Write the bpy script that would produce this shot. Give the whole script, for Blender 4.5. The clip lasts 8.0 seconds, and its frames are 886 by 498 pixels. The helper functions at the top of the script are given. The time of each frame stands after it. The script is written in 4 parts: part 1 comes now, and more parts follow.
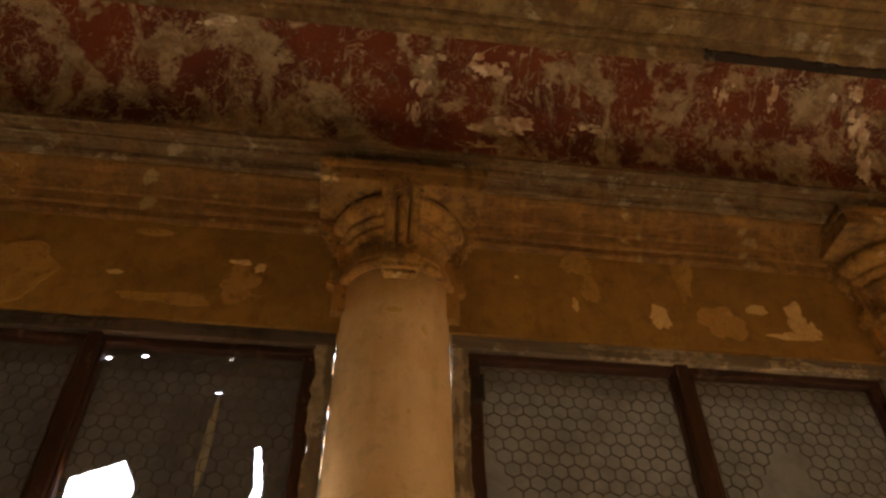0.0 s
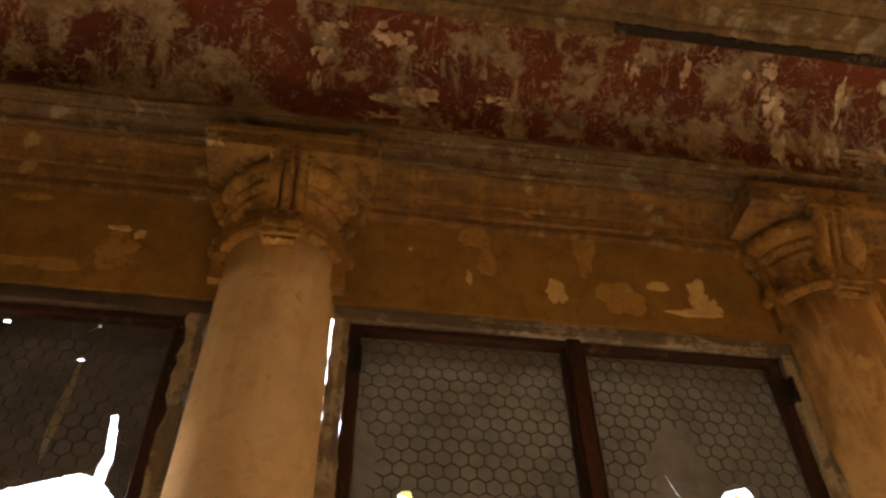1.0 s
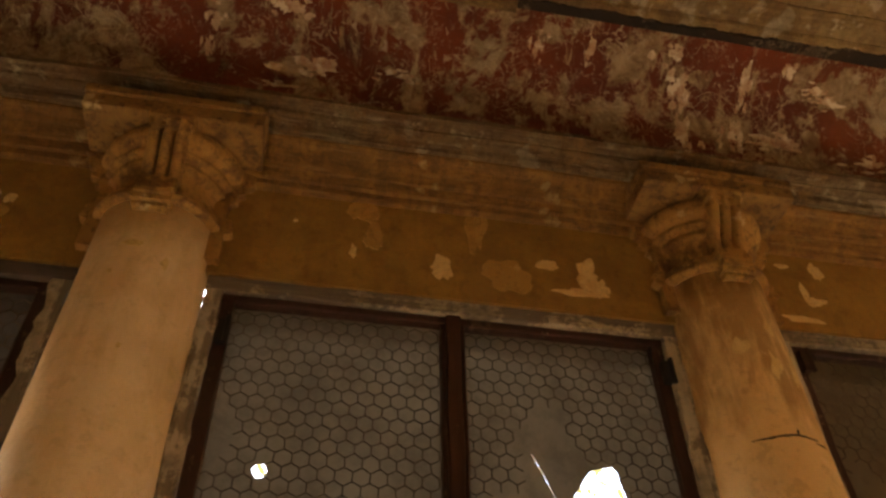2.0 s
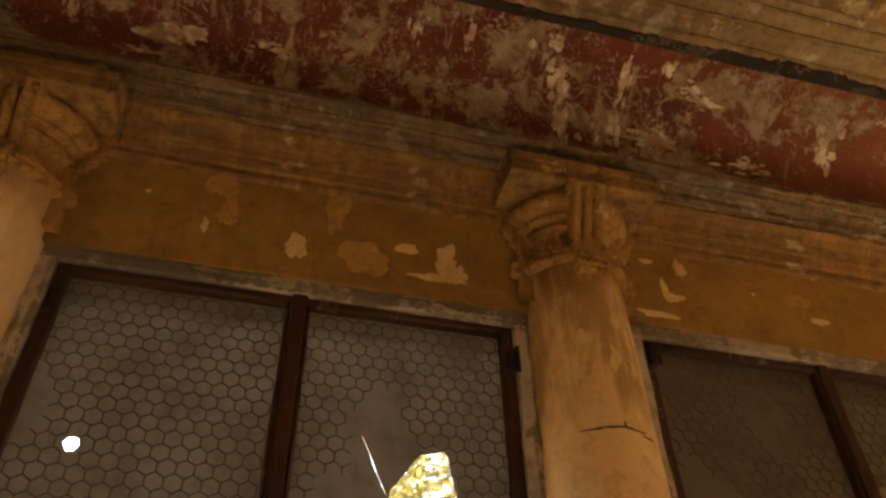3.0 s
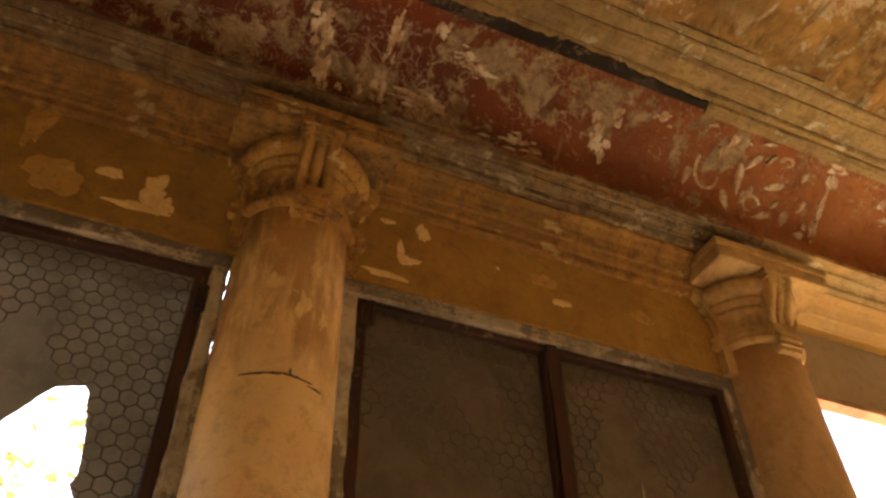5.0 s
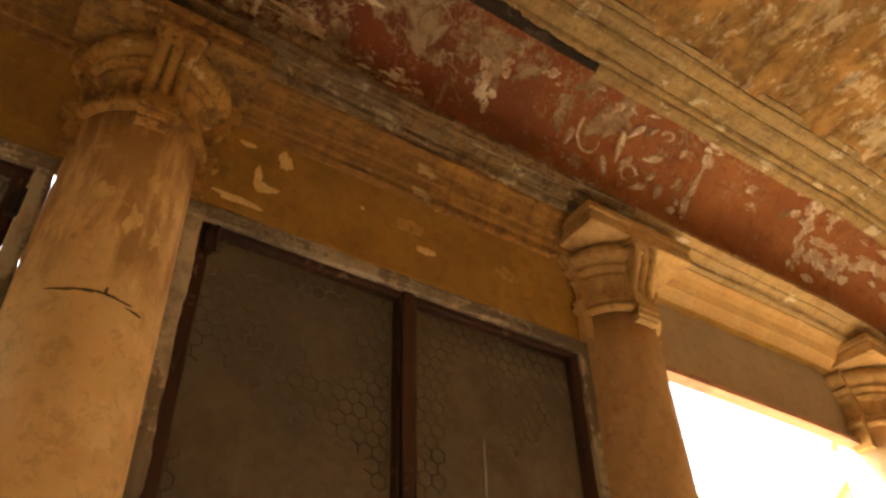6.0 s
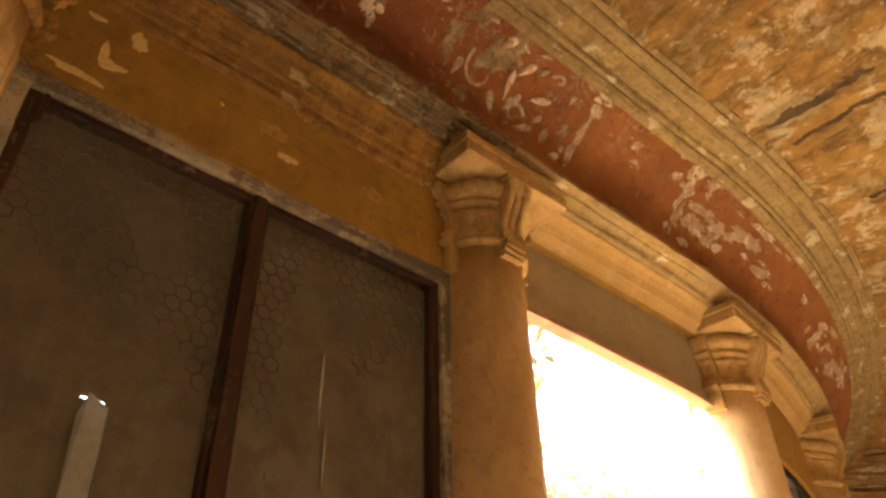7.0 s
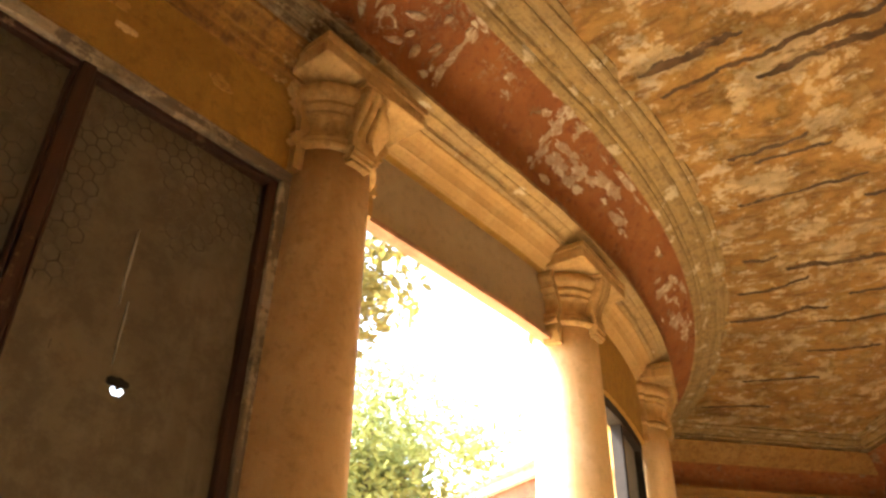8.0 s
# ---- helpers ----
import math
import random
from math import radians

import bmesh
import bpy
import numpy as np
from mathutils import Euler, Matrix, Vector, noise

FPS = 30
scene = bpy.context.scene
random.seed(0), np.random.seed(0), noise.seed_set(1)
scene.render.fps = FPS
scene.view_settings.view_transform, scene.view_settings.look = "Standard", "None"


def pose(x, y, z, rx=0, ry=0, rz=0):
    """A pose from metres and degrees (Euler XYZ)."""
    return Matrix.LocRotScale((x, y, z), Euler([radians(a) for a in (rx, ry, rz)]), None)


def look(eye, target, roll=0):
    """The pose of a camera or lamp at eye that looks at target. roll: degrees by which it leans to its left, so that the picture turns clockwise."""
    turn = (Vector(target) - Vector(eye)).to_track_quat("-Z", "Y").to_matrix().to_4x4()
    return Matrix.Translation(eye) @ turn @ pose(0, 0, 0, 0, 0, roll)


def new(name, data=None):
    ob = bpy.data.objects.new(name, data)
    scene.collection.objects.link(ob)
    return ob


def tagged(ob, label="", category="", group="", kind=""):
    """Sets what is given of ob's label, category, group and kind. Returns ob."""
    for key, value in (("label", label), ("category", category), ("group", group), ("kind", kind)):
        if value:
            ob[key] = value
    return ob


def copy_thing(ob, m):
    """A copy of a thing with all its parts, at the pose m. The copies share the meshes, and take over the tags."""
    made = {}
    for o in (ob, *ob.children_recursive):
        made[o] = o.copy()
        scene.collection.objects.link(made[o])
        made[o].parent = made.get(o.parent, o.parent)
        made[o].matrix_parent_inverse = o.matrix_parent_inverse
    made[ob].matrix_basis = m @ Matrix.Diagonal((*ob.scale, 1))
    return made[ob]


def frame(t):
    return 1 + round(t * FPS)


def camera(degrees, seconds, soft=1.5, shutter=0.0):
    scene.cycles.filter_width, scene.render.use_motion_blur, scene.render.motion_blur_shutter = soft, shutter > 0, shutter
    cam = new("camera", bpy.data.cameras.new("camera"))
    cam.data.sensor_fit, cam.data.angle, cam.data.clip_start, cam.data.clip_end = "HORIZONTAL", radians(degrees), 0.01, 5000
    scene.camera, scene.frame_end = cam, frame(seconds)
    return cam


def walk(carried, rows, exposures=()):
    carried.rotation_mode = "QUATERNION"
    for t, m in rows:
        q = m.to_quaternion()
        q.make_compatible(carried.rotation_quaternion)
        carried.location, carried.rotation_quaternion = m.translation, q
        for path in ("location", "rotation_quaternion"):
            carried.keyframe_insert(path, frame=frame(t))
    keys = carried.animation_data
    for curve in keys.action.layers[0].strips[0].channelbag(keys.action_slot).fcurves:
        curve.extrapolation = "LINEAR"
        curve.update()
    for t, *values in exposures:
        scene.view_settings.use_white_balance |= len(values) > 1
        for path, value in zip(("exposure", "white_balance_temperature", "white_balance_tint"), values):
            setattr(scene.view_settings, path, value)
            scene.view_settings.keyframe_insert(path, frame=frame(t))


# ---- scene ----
import itertools

cam = camera(58.6, 8.0, soft=2.7)
walk(cam, [
    (0.0, pose(-0.141, 0.025, 1.602, 134.55, 0.62, -7.27)),
    (0.5, pose(-0.004, 0.069, 1.590, 134.78, 0.72, -7.98)),
    (1.0, pose(0.160, 0.113, 1.576, 134.98, 0.71, -8.43)),
    (1.5, pose(0.296, 0.131, 1.577, 134.58, 0.81, -9.24)),
    (3.0, pose(0.722, 0.066, 1.582, 132.51, 0.99, -14.78)),
    (3.5, pose(0.880, 0.108, 1.571, 133.54, 1.28, -17.05)),
    (4.0, pose(1.050, 0.129, 1.559, 134.15, 1.37, -19.16)),
    (5.5, pose(1.420, 0.094, 1.539, 131.48, 0.93, -27.43)),
    (6.0, pose(1.479, 0.168, 1.588, 129.67, 1.44, -32.99)),
    (6.5, pose(1.586, 0.228, 1.564, 129.00, 1.72, -37.06)),
    (7.0, pose(1.718, 0.204, 1.519, 127.32, 0.84, -41.05)),
    (7.5, pose(1.824, 0.146, 1.491, 125.00, -0.24, -45.25)),
    (8.0, pose(1.908, 0.060, 1.451, 122.42, -1.23, -50.25)),
], exposures=[(0.0, 3.52), (4.0, 3.65), (8.0, 3.85)])

# ---------- light ----------
world = bpy.data.worlds.new("sky")
scene.world = world
world.use_nodes = True
wn = world.node_tree
sky = wn.nodes.new("ShaderNodeTexSky")
sky.sky_type = 'NISHITA'
sky.sun_disc = False
sky.sun_elevation, sky.sun_rotation = radians(61), radians(-28)
sky.dust_density = 3.0
wn.links.new(sky.outputs[0], wn.nodes["Background"].inputs[0])
wn.nodes["Background"].inputs[1].default_value = 0.15
sun = new("sun", bpy.data.lights.new("sun", 'SUN'))
sun.data.energy, sun.data.angle, sun.data.color = 4.5, radians(0.6), (1.0, 0.92, 0.80)
sun.matrix_world = look((-6.5, 12, 24.5), (0, 0, 0))


# ---------- materials ----------
class Nodes:
    """A thin wrapper to write node materials in few lines."""

    def __init__(self, name, rough=0.85, metal=0.0):
        self.m = bpy.data.materials.new(name)
        self.m.use_nodes = True
        self.t = self.m.node_tree
        self.b = self.t.nodes["Principled BSDF"]
        self.b.inputs["Roughness"].default_value = rough
        self.b.inputs["Metallic"].default_value = metal
        self.b.inputs["Specular IOR Level"].default_value = 0.3
        self.uvn = None

    def link(self, a, b):
        self.t.links.new(a, b)

    def co(self, kind="Object", scale=(1, 1, 1), offset=(0, 0, 0)):
        tc = self.t.nodes.new("ShaderNodeTexCoord")
        mp = self.t.nodes.new("ShaderNodeMapping")
        mp.inputs["Scale"].default_value = scale
        mp.inputs["Location"].default_value = offset
        self.link(tc.outputs[kind], mp.inputs[0])
        return mp.outputs[0]

    def noise(self, co, scale, detail=6, rough=0.6, dist=0.0):
        n = self.t.nodes.new("ShaderNodeTexNoise")
        for k, v in (("Scale", scale), ("Detail", detail), ("Roughness", rough), ("Distortion", dist)):
            n.inputs[k].default_value = v
        self.link(co, n.inputs["Vector"])
        return n.outputs["Fac"]

    def voro(self, co, scale, feature='DISTANCE_TO_EDGE'):
        n = self.t.nodes.new("ShaderNodeTexVoronoi")
        n.feature = feature
        n.inputs["Scale"].default_value = scale
        self.link(co, n.inputs["Vector"])
        return n.outputs["Distance"]

    def step(self, v, lo, hi, a=0.0, b=1.0):
        n = self.t.nodes.new("ShaderNodeMapRange")
        for k, x in (("From Min", lo), ("From Max", hi), ("To Min", a), ("To Max", b)):
            n.inputs[k].default_value = x
        self.link(v, n.inputs["Value"])
        return n.outputs["Result"]

    def calc(self, op, a, b):
        n = self.t.nodes.new("ShaderNodeMath")
        n.operation = op
        for i, v in enumerate((a, b)):
            if isinstance(v, (int, float)):
                n.inputs[i].default_value = v
            else:
                self.link(v, n.inputs[i])
        return n.outputs[0]

    def mix(self, fac, a, b):
        n = self.t.nodes.new("ShaderNodeMix")
        n.data_type = 'RGBA'
        for sock, v in ((n.inputs["Factor"], fac), (n.inputs["A"], a), (n.inputs["B"], b)):
            if isinstance(v, (int, float)):
                sock.default_value = v
            elif isinstance(v, tuple):
                sock.default_value = (*v, 1)
            else:
                self.link(v, sock)
        return n.outputs["Result"]

    def done(self, colour, height=None, strength=0.3, depth=0.01, rough=None):
        self.link(colour, self.b.inputs["Base Color"])
        if height is not None:
            n = self.t.nodes.new("ShaderNodeBump")
            n.inputs["Strength"].default_value = strength
            n.inputs["Distance"].default_value = depth
            self.link(height, n.inputs["Height"])
            self.link(n.outputs[0], self.b.inputs["Normal"])
        if rough is not None:
            self.link(rough, self.b.inputs["Roughness"])
        return self.m


def aged(name, base, second, stain, bare, coord="Object", peel=0.62, soft=0.03, scale=1.0, bump=0.4,
         streak=0.5, fleck=0.72, rough=0.85, rand=False, soot_dim=0.0, drip=0.0, grime=1.0, lines=0.0):
    """Old limewash: two washes, rain streaks, stains, flaked places with the plaster bare, flecks, and sooty blotches
    that also paint in the dim closed end.
    """
    n = Nodes(name, rough)
    co = raw = n.co(coord)
    if rand:
        inf = n.t.nodes.new("ShaderNodeObjectInfo")
        add = n.t.nodes.new("ShaderNodeVectorMath")
        add.operation = 'MULTIPLY_ADD'
        add.inputs[1].default_value = (1, 1, 1)
        n.link(co, add.inputs[0])
        n.link(inf.outputs["Location"], add.inputs[2])
        co = add.outputs[0]
    big = n.noise(co, 1.6 * scale, 7, 0.65, 0.2)
    mid = n.noise(co, 6.5 * scale, 10, 0.72, 0.25)
    fine = n.noise(co, 55 * scale, 7, 0.72)
    tall = n.t.nodes.new("ShaderNodeMapping")
    tall.inputs["Scale"].default_value = (9 * scale, 9 * scale, 2.2) if coord == "Object" else (9 * scale, 1.3, 1)
    n.link(co, tall.inputs[0])
    run = n.noise(tall.outputs[0], 1.0, 9, 0.7, 0.3)
    c = n.mix(n.step(big, 0.43, 0.57), base, second)
    c = n.mix(n.calc('MULTIPLY', n.step(run, 0.5, 0.6), streak), c, stain)
    c = n.mix(n.calc('MULTIPLY', n.step(mid, 0.49, 0.57), 0.8 * grime), c, stain)
    c = n.mix(n.step(n.noise(co, 2.7 * scale, 10, 0.72, 0.2), 0.53, 0.56, 0, 0.75), c, second)
    c = n.mix(n.step(n.noise(co, 21 * scale, 10, 0.76, 0.2), 0.54, 0.59, 0, 0.6 * grime), c, tuple(x * 0.5 for x in stain))
    sep = n.t.nodes.new("ShaderNodeSeparateXYZ")
    n.link(raw, sep.inputs[0])
    if drip:
        # rusty water runs down from the capital and dries out about half a metre below it
        low = n.calc('ADD', sep.outputs[2], n.calc('MULTIPLY', n.noise(tall.outputs[0], 0.9, 6, 0.6), 0.55))
        wet = n.calc('MULTIPLY', n.step(low, 2.86, 2.98), n.step(n.noise(tall.outputs[0], 1.6, 9, 0.7, 0.2), 0.42, 0.56))
        c = n.mix(n.calc('MULTIPLY', wet, drip), c, (0.30, 0.165, 0.05))
    hole = n.step(n.noise(co, 3.4 * scale, 10, 0.66, 0.3), peel, peel + soft)
    c = n.mix(hole, c, bare)
    c = n.mix(n.step(fine, fleck, fleck + 0.04, 0, 0.8), c, tuple(min(1.0, x * 1.4) for x in bare))
    c = n.mix(n.step(n.noise(co, 170, 4, 0.7), 0.3, 0.7, 0, 0.3), c, stain)
    if lines:
        # weathering that follows the run of a moulding
        ln = n.noise(n.co(coord, (3.2, 75, 1)), 1.0, 9, 0.72, 0.25)
        c = n.mix(n.step(ln, 0.52, 0.6, 0, lines), c, tuple(x * 0.6 for x in stain))
        c = n.mix(n.calc('MULTIPLY', n.step(ln, 0.44, 0.39, 0, lines), n.step(mid, 0.42, 0.56)), c, tuple(min(1.0, x * 1.15) for x in bare))
    if soot_dim:
        # sooty blotches, with the dimness of the closed end painted into the colour
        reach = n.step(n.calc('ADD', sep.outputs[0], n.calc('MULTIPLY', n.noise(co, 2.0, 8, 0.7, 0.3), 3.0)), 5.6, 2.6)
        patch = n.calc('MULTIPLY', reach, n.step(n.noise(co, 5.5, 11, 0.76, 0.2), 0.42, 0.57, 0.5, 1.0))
        c = n.mix(n.calc('MULTIPLY', patch, soot_dim), c, (0.078, 0.041, 0.015))
    h = n.calc('SUBTRACT', n.calc('ADD', n.calc('MULTIPLY', mid, 0.8), n.calc('MULTIPLY', fine, 0.3)), n.calc('MULTIPLY', hole, 0.2))
    return n.done(c, h, bump, 0.014)


OCHRE = aged("ochre_wall_limewash", (0.435, 0.25, 0.045), (0.365, 0.212, 0.04), (0.26, 0.138, 0.026), (0.52, 0.34, 0.11), peel=0.68, streak=0.4, soot_dim=0.45, grime=0.5)
COLUMN = aged("buff_column_limewash", (0.80, 0.60, 0.36), (0.74, 0.53, 0.285), (0.60, 0.39, 0.175), (0.78, 0.63, 0.41), peel=0.68, streak=0.3, rand=True, drip=0.15, grime=0.35)
COLUMN_RUN = aged("rust_run_column_limewash", (0.82, 0.58, 0.29), (0.74, 0.50, 0.22), (0.56, 0.33, 0.12), (0.78, 0.61, 0.36), peel=0.66, streak=0.35, rand=True, drip=0.8, grime=0.5)
COLUMN_DARK = aged("brownish_column_limewash", (0.56, 0.37, 0.18), (0.50, 0.32, 0.15), (0.38, 0.225, 0.09), (0.66, 0.48, 0.28), peel=0.7, streak=0.35, rand=True, drip=0.3, grime=0.5)
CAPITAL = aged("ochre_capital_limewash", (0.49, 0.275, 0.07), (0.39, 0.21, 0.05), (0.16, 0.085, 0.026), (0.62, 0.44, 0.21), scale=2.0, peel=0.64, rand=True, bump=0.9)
ABACUS = aged("dark_orange_abacus", (0.38, 0.205, 0.05), (0.27, 0.15, 0.04), (0.11, 0.06, 0.02), (0.56, 0.40, 0.19), scale=2.2, peel=0.63, rand=True, bump=0.9)
LOWCORN = aged("weathered_cornice", (0.31, 0.19, 0.068), (0.27, 0.21, 0.12), (0.085, 0.05, 0.02), (0.52, 0.44, 0.30), "UV", peel=0.565, soft=0.03, scale=2.4, streak=0.25, fleck=0.62, soot_dim=0.7, bump=1.0, grime=1.0, lines=0.6)
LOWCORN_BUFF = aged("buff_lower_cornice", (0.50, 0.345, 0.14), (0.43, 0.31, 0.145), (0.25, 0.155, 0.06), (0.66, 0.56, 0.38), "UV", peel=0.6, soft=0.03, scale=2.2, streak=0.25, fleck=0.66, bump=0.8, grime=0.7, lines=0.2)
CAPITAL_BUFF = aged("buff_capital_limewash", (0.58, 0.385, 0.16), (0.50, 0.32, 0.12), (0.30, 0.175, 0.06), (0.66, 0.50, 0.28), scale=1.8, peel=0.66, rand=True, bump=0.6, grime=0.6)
FASCIA = aged("orange_fascia", (0.47, 0.245, 0.05), (0.33, 0.175, 0.04), (0.15, 0.08, 0.024), (0.60, 0.43, 0.19), "UV", peel=0.6, scale=2.2, streak=0.35, soot_dim=0.6, bump=0.9, grime=0.8, lines=0.25)
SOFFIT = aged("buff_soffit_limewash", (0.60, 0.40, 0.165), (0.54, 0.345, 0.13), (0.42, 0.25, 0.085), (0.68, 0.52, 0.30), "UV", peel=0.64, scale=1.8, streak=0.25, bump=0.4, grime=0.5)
ENDWALL = aged("ochre_end_cove", (0.50, 0.31, 0.10), (0.42, 0.25, 0.075), (0.30, 0.16, 0.05), (0.60, 0.45, 0.26), "UV", peel=0.66, scale=1.6)
UPCORN = aged("buff_cornice", (0.47, 0.33, 0.13), (0.40, 0.285, 0.125), (0.21, 0.135, 0.055), (0.66, 0.56, 0.38), "UV", peel=0.58, soft=0.025, scale=2.0, streak=0.3, fleck=0.66, soot_dim=0.9, bump=1.0, grime=0.8, lines=0.3)
BACK = aged("pale_ochre_back_wall", (0.62, 0.47, 0.24), (0.57, 0.42, 0.20), (0.44, 0.30, 0.13), (0.68, 0.56, 0.36), peel=0.66)
CHIP = aged("bare_cream_plaster", (0.74, 0.55, 0.25), (0.68, 0.48, 0.20), (0.58, 0.37, 0.14), (0.76, 0.58, 0.31), peel=0.7, scale=3)


def frieze_material():
    """Dark red distemper, blotched and worn to grey plaster, lighter and more terracotta towards the bend."""
    n = Nodes("red_painted_frieze", 0.8)
    co = n.co("UV")
    sep = n.t.nodes.new("ShaderNodeSeparateXYZ")
    n.link(co, sep.inputs[0])
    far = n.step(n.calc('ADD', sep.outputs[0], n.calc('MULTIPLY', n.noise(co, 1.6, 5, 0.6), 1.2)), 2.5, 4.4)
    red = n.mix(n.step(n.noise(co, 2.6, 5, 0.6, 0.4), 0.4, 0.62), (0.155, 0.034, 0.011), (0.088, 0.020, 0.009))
    far_red = n.mix(n.step(n.noise(co, 3.0, 6, 0.6, 0.4), 0.4, 0.65), (0.335, 0.132, 0.040), (0.26, 0.094, 0.029))
    red = n.mix(far, red, far_red)
    red = n.mix(n.step(n.noise(co, 16, 8, 0.72, 0.4), 0.52, 0.66, 0, 0.6), red, (0.11, 0.028, 0.016))
    grey = n.mix(n.step(n.noise(co, 13, 8, 0.72, 0.5), 0.42, 0.6), (0.18, 0.12, 0.062), (0.40, 0.305, 0.185))
    a = n.noise(co, 4.0, 10, 0.68, 0.35)
    b = n.noise(n.co("UV", (8, 2.4, 1), (3.1, 0, 0)), 1.0, 9, 0.7, 0.5)
    hold = n.calc('MULTIPLY', far, 0.085)
    wear = n.calc('MAXIMUM', n.step(n.calc('SUBTRACT', a, hold), 0.512, 0.545), n.step(n.calc('SUBTRACT', b, hold), 0.55, 0.585))
    # tangled lines of old modelled plaster
    line = n.calc('ABSOLUTE', n.calc('SUBTRACT', n.noise(co, 10, 3, 0.5, 0.9), 0.5), 0.0)
    line = n.calc('MULTIPLY', n.step(line, 0.016, 0.004), n.step(n.calc('SUBTRACT', n.noise(co, 2.7, 4, 0.6), hold), 0.48, 0.58))
    c = n.mix(n.calc('MULTIPLY', wear, 0.85), red, grey)
    thin = n.calc('ABSOLUTE', n.calc('SUBTRACT', n.noise(co, 21, 4, 0.55, 1.2), 0.5), 0.0)
    thin = n.calc('MULTIPLY', n.step(thin, 0.018, 0.005), n.step(n.calc('SUBTRACT', n.noise(co, 3.6, 4, 0.6), hold), 0.46, 0.54))
    line = n.calc('MAXIMUM', line, n.calc('MULTIPLY', thin, 0.8))
    c = n.mix(n.calc('MULTIPLY', line, 0.75), c, (0.46, 0.37, 0.25))
    c = n.mix(n.step(n.calc('SUBTRACT', n.noise(co, 22, 10, 0.76, 0.5), n.calc('MULTIPLY', far, 0.04)), 0.575, 0.61, 0, 0.6), c, (0.46, 0.38, 0.27))
    c = n.mix(n.step(n.noise(co, 90, 5, 0.7), 0.67, 0.74, 0, 0.8), c, (0.55, 0.46, 0.34))
    h = n.calc('ADD', n.calc('ADD', n.calc('MULTIPLY', wear, 0.5), n.calc('MULTIPLY', line, 0.5)), n.noise(co, 34, 8, 0.72))
    return n.done(c, h, 0.8, 0.010)


def ceiling_material():
    """Ochre distemper over cream plaster, flaking in layers, with sooty blotches, insect specks and the dim closed end
    painted in.
    """
    n = Nodes("peeling_ochre_ceiling", 0.9)
    co = n.co("UV")
    big = n.noise(co, 1.5, 7, 0.62, 0.4)
    lay = n.noise(n.co("UV", (5.0, 3.2, 1)), 1.0, 11, 0.74, 0.2)
    mid = n.noise(co, 8.5, 10, 0.72, 0.4)
    c = n.mix(n.step(big, 0.38, 0.62), (0.55, 0.32, 0.09), (0.41, 0.235, 0.07))
    c = n.mix(n.step(mid, 0.48, 0.62, 0, 0.8), c, (0.33, 0.165, 0.045))
    c = n.mix(n.step(lay, 0.53, 0.56, 0, 0.75), c, (0.60, 0.41, 0.17))
    c = n.mix(n.step(n.noise(co, 3.3, 11, 0.74, 0.2), 0.535, 0.552, 0, 0.95), c, (0.70, 0.53, 0.29))
    c = n.mix(n.step(n.noise(n.co("UV", (11, 6, 1), (2, 5, 0)), 1.0, 11, 0.75, 0.2), 0.565, 0.585, 0, 0.9), c, (0.74, 0.62, 0.41))
    c = n.mix(n.step(n.noise(n.co("UV", (16, 4, 1), (7, 1, 0)), 1.0, 11, 0.74, 0.35), 0.55, 0.58, 0, 0.8), c, (0.29, 0.15, 0.048))
    c = n.mix(n.step(n.noise(co, 26, 9, 0.74, 0.3), 0.6, 0.66, 0, 0.6), c, (0.22, 0.12, 0.045))
    specks = n.calc('MULTIPLY', n.step(n.noise(co, 62, 3, 0.6), 0.68, 0.72), n.step(n.noise(co, 2.3, 3), 0.5, 0.6))
    c = n.mix(n.calc('MULTIPLY', specks, 0.8), c, (0.10, 0.06, 0.03))
    # dimmer closed end painted in as patchy darkening, as on the cornice beside it
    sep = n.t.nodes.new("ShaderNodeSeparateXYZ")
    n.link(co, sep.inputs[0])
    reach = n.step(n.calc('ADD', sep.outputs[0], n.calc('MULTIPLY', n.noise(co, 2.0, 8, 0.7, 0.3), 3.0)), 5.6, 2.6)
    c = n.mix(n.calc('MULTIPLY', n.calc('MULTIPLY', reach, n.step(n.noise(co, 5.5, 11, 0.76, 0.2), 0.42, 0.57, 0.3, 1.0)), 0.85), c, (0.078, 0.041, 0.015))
    h = n.calc('ADD', n.calc('ADD', n.step(lay, 0.5, 0.6, 0, 0.5), n.calc('MULTIPLY', mid, 0.9)), n.calc('MULTIPLY', n.noise(co, 60, 8, 0.72), 0.35))
    h = n.calc('ADD', h, n.calc('MULTIPLY', n.noise(n.co("UV", (18, 3.5, 1)), 1.0, 9, 0.7, 0.3), 0.9))
    return n.done(c, h, 1.0, 0.034)


def wood(name, a, b, worn, grain=(40, 40, 2.2), wear=0.58, rough=0.75):
    n = Nodes(name, rough)
    co = n.co("Object")
    g = n.noise(n.co("Object", grain), 1.0, 7, 0.65, 0.6)
    c = n.mix(n.step(g, 0.35, 0.65), a, b)
    w = n.calc('ADD', n.calc('MULTIPLY', n.noise(co, 7, 10, 0.74, 0.15), 0.6), n.calc('MULTIPLY', n.noise(n.co("Object", tuple(x * 0.5 for x in grain)), 1.0, 8, 0.7, 0.2), 0.4))
    c = n.mix(n.step(w, wear, wear + 0.04), c, worn)
    c = n.mix(n.step(n.noise(co, 3.5, 8, 0.7), 0.5, 0.62, 0, 0.7), c, tuple(x * 0.45 for x in a))
    c = n.mix(n.step(n.noise(co, 45, 6, 0.7), 0.62, 0.7, 0, 0.7), c, tuple(x * 0.4 for x in a))
    return n.done(c, n.calc('ADD', g, n.calc('MULTIPLY', w, 0.5)), 0.4, 0.006)


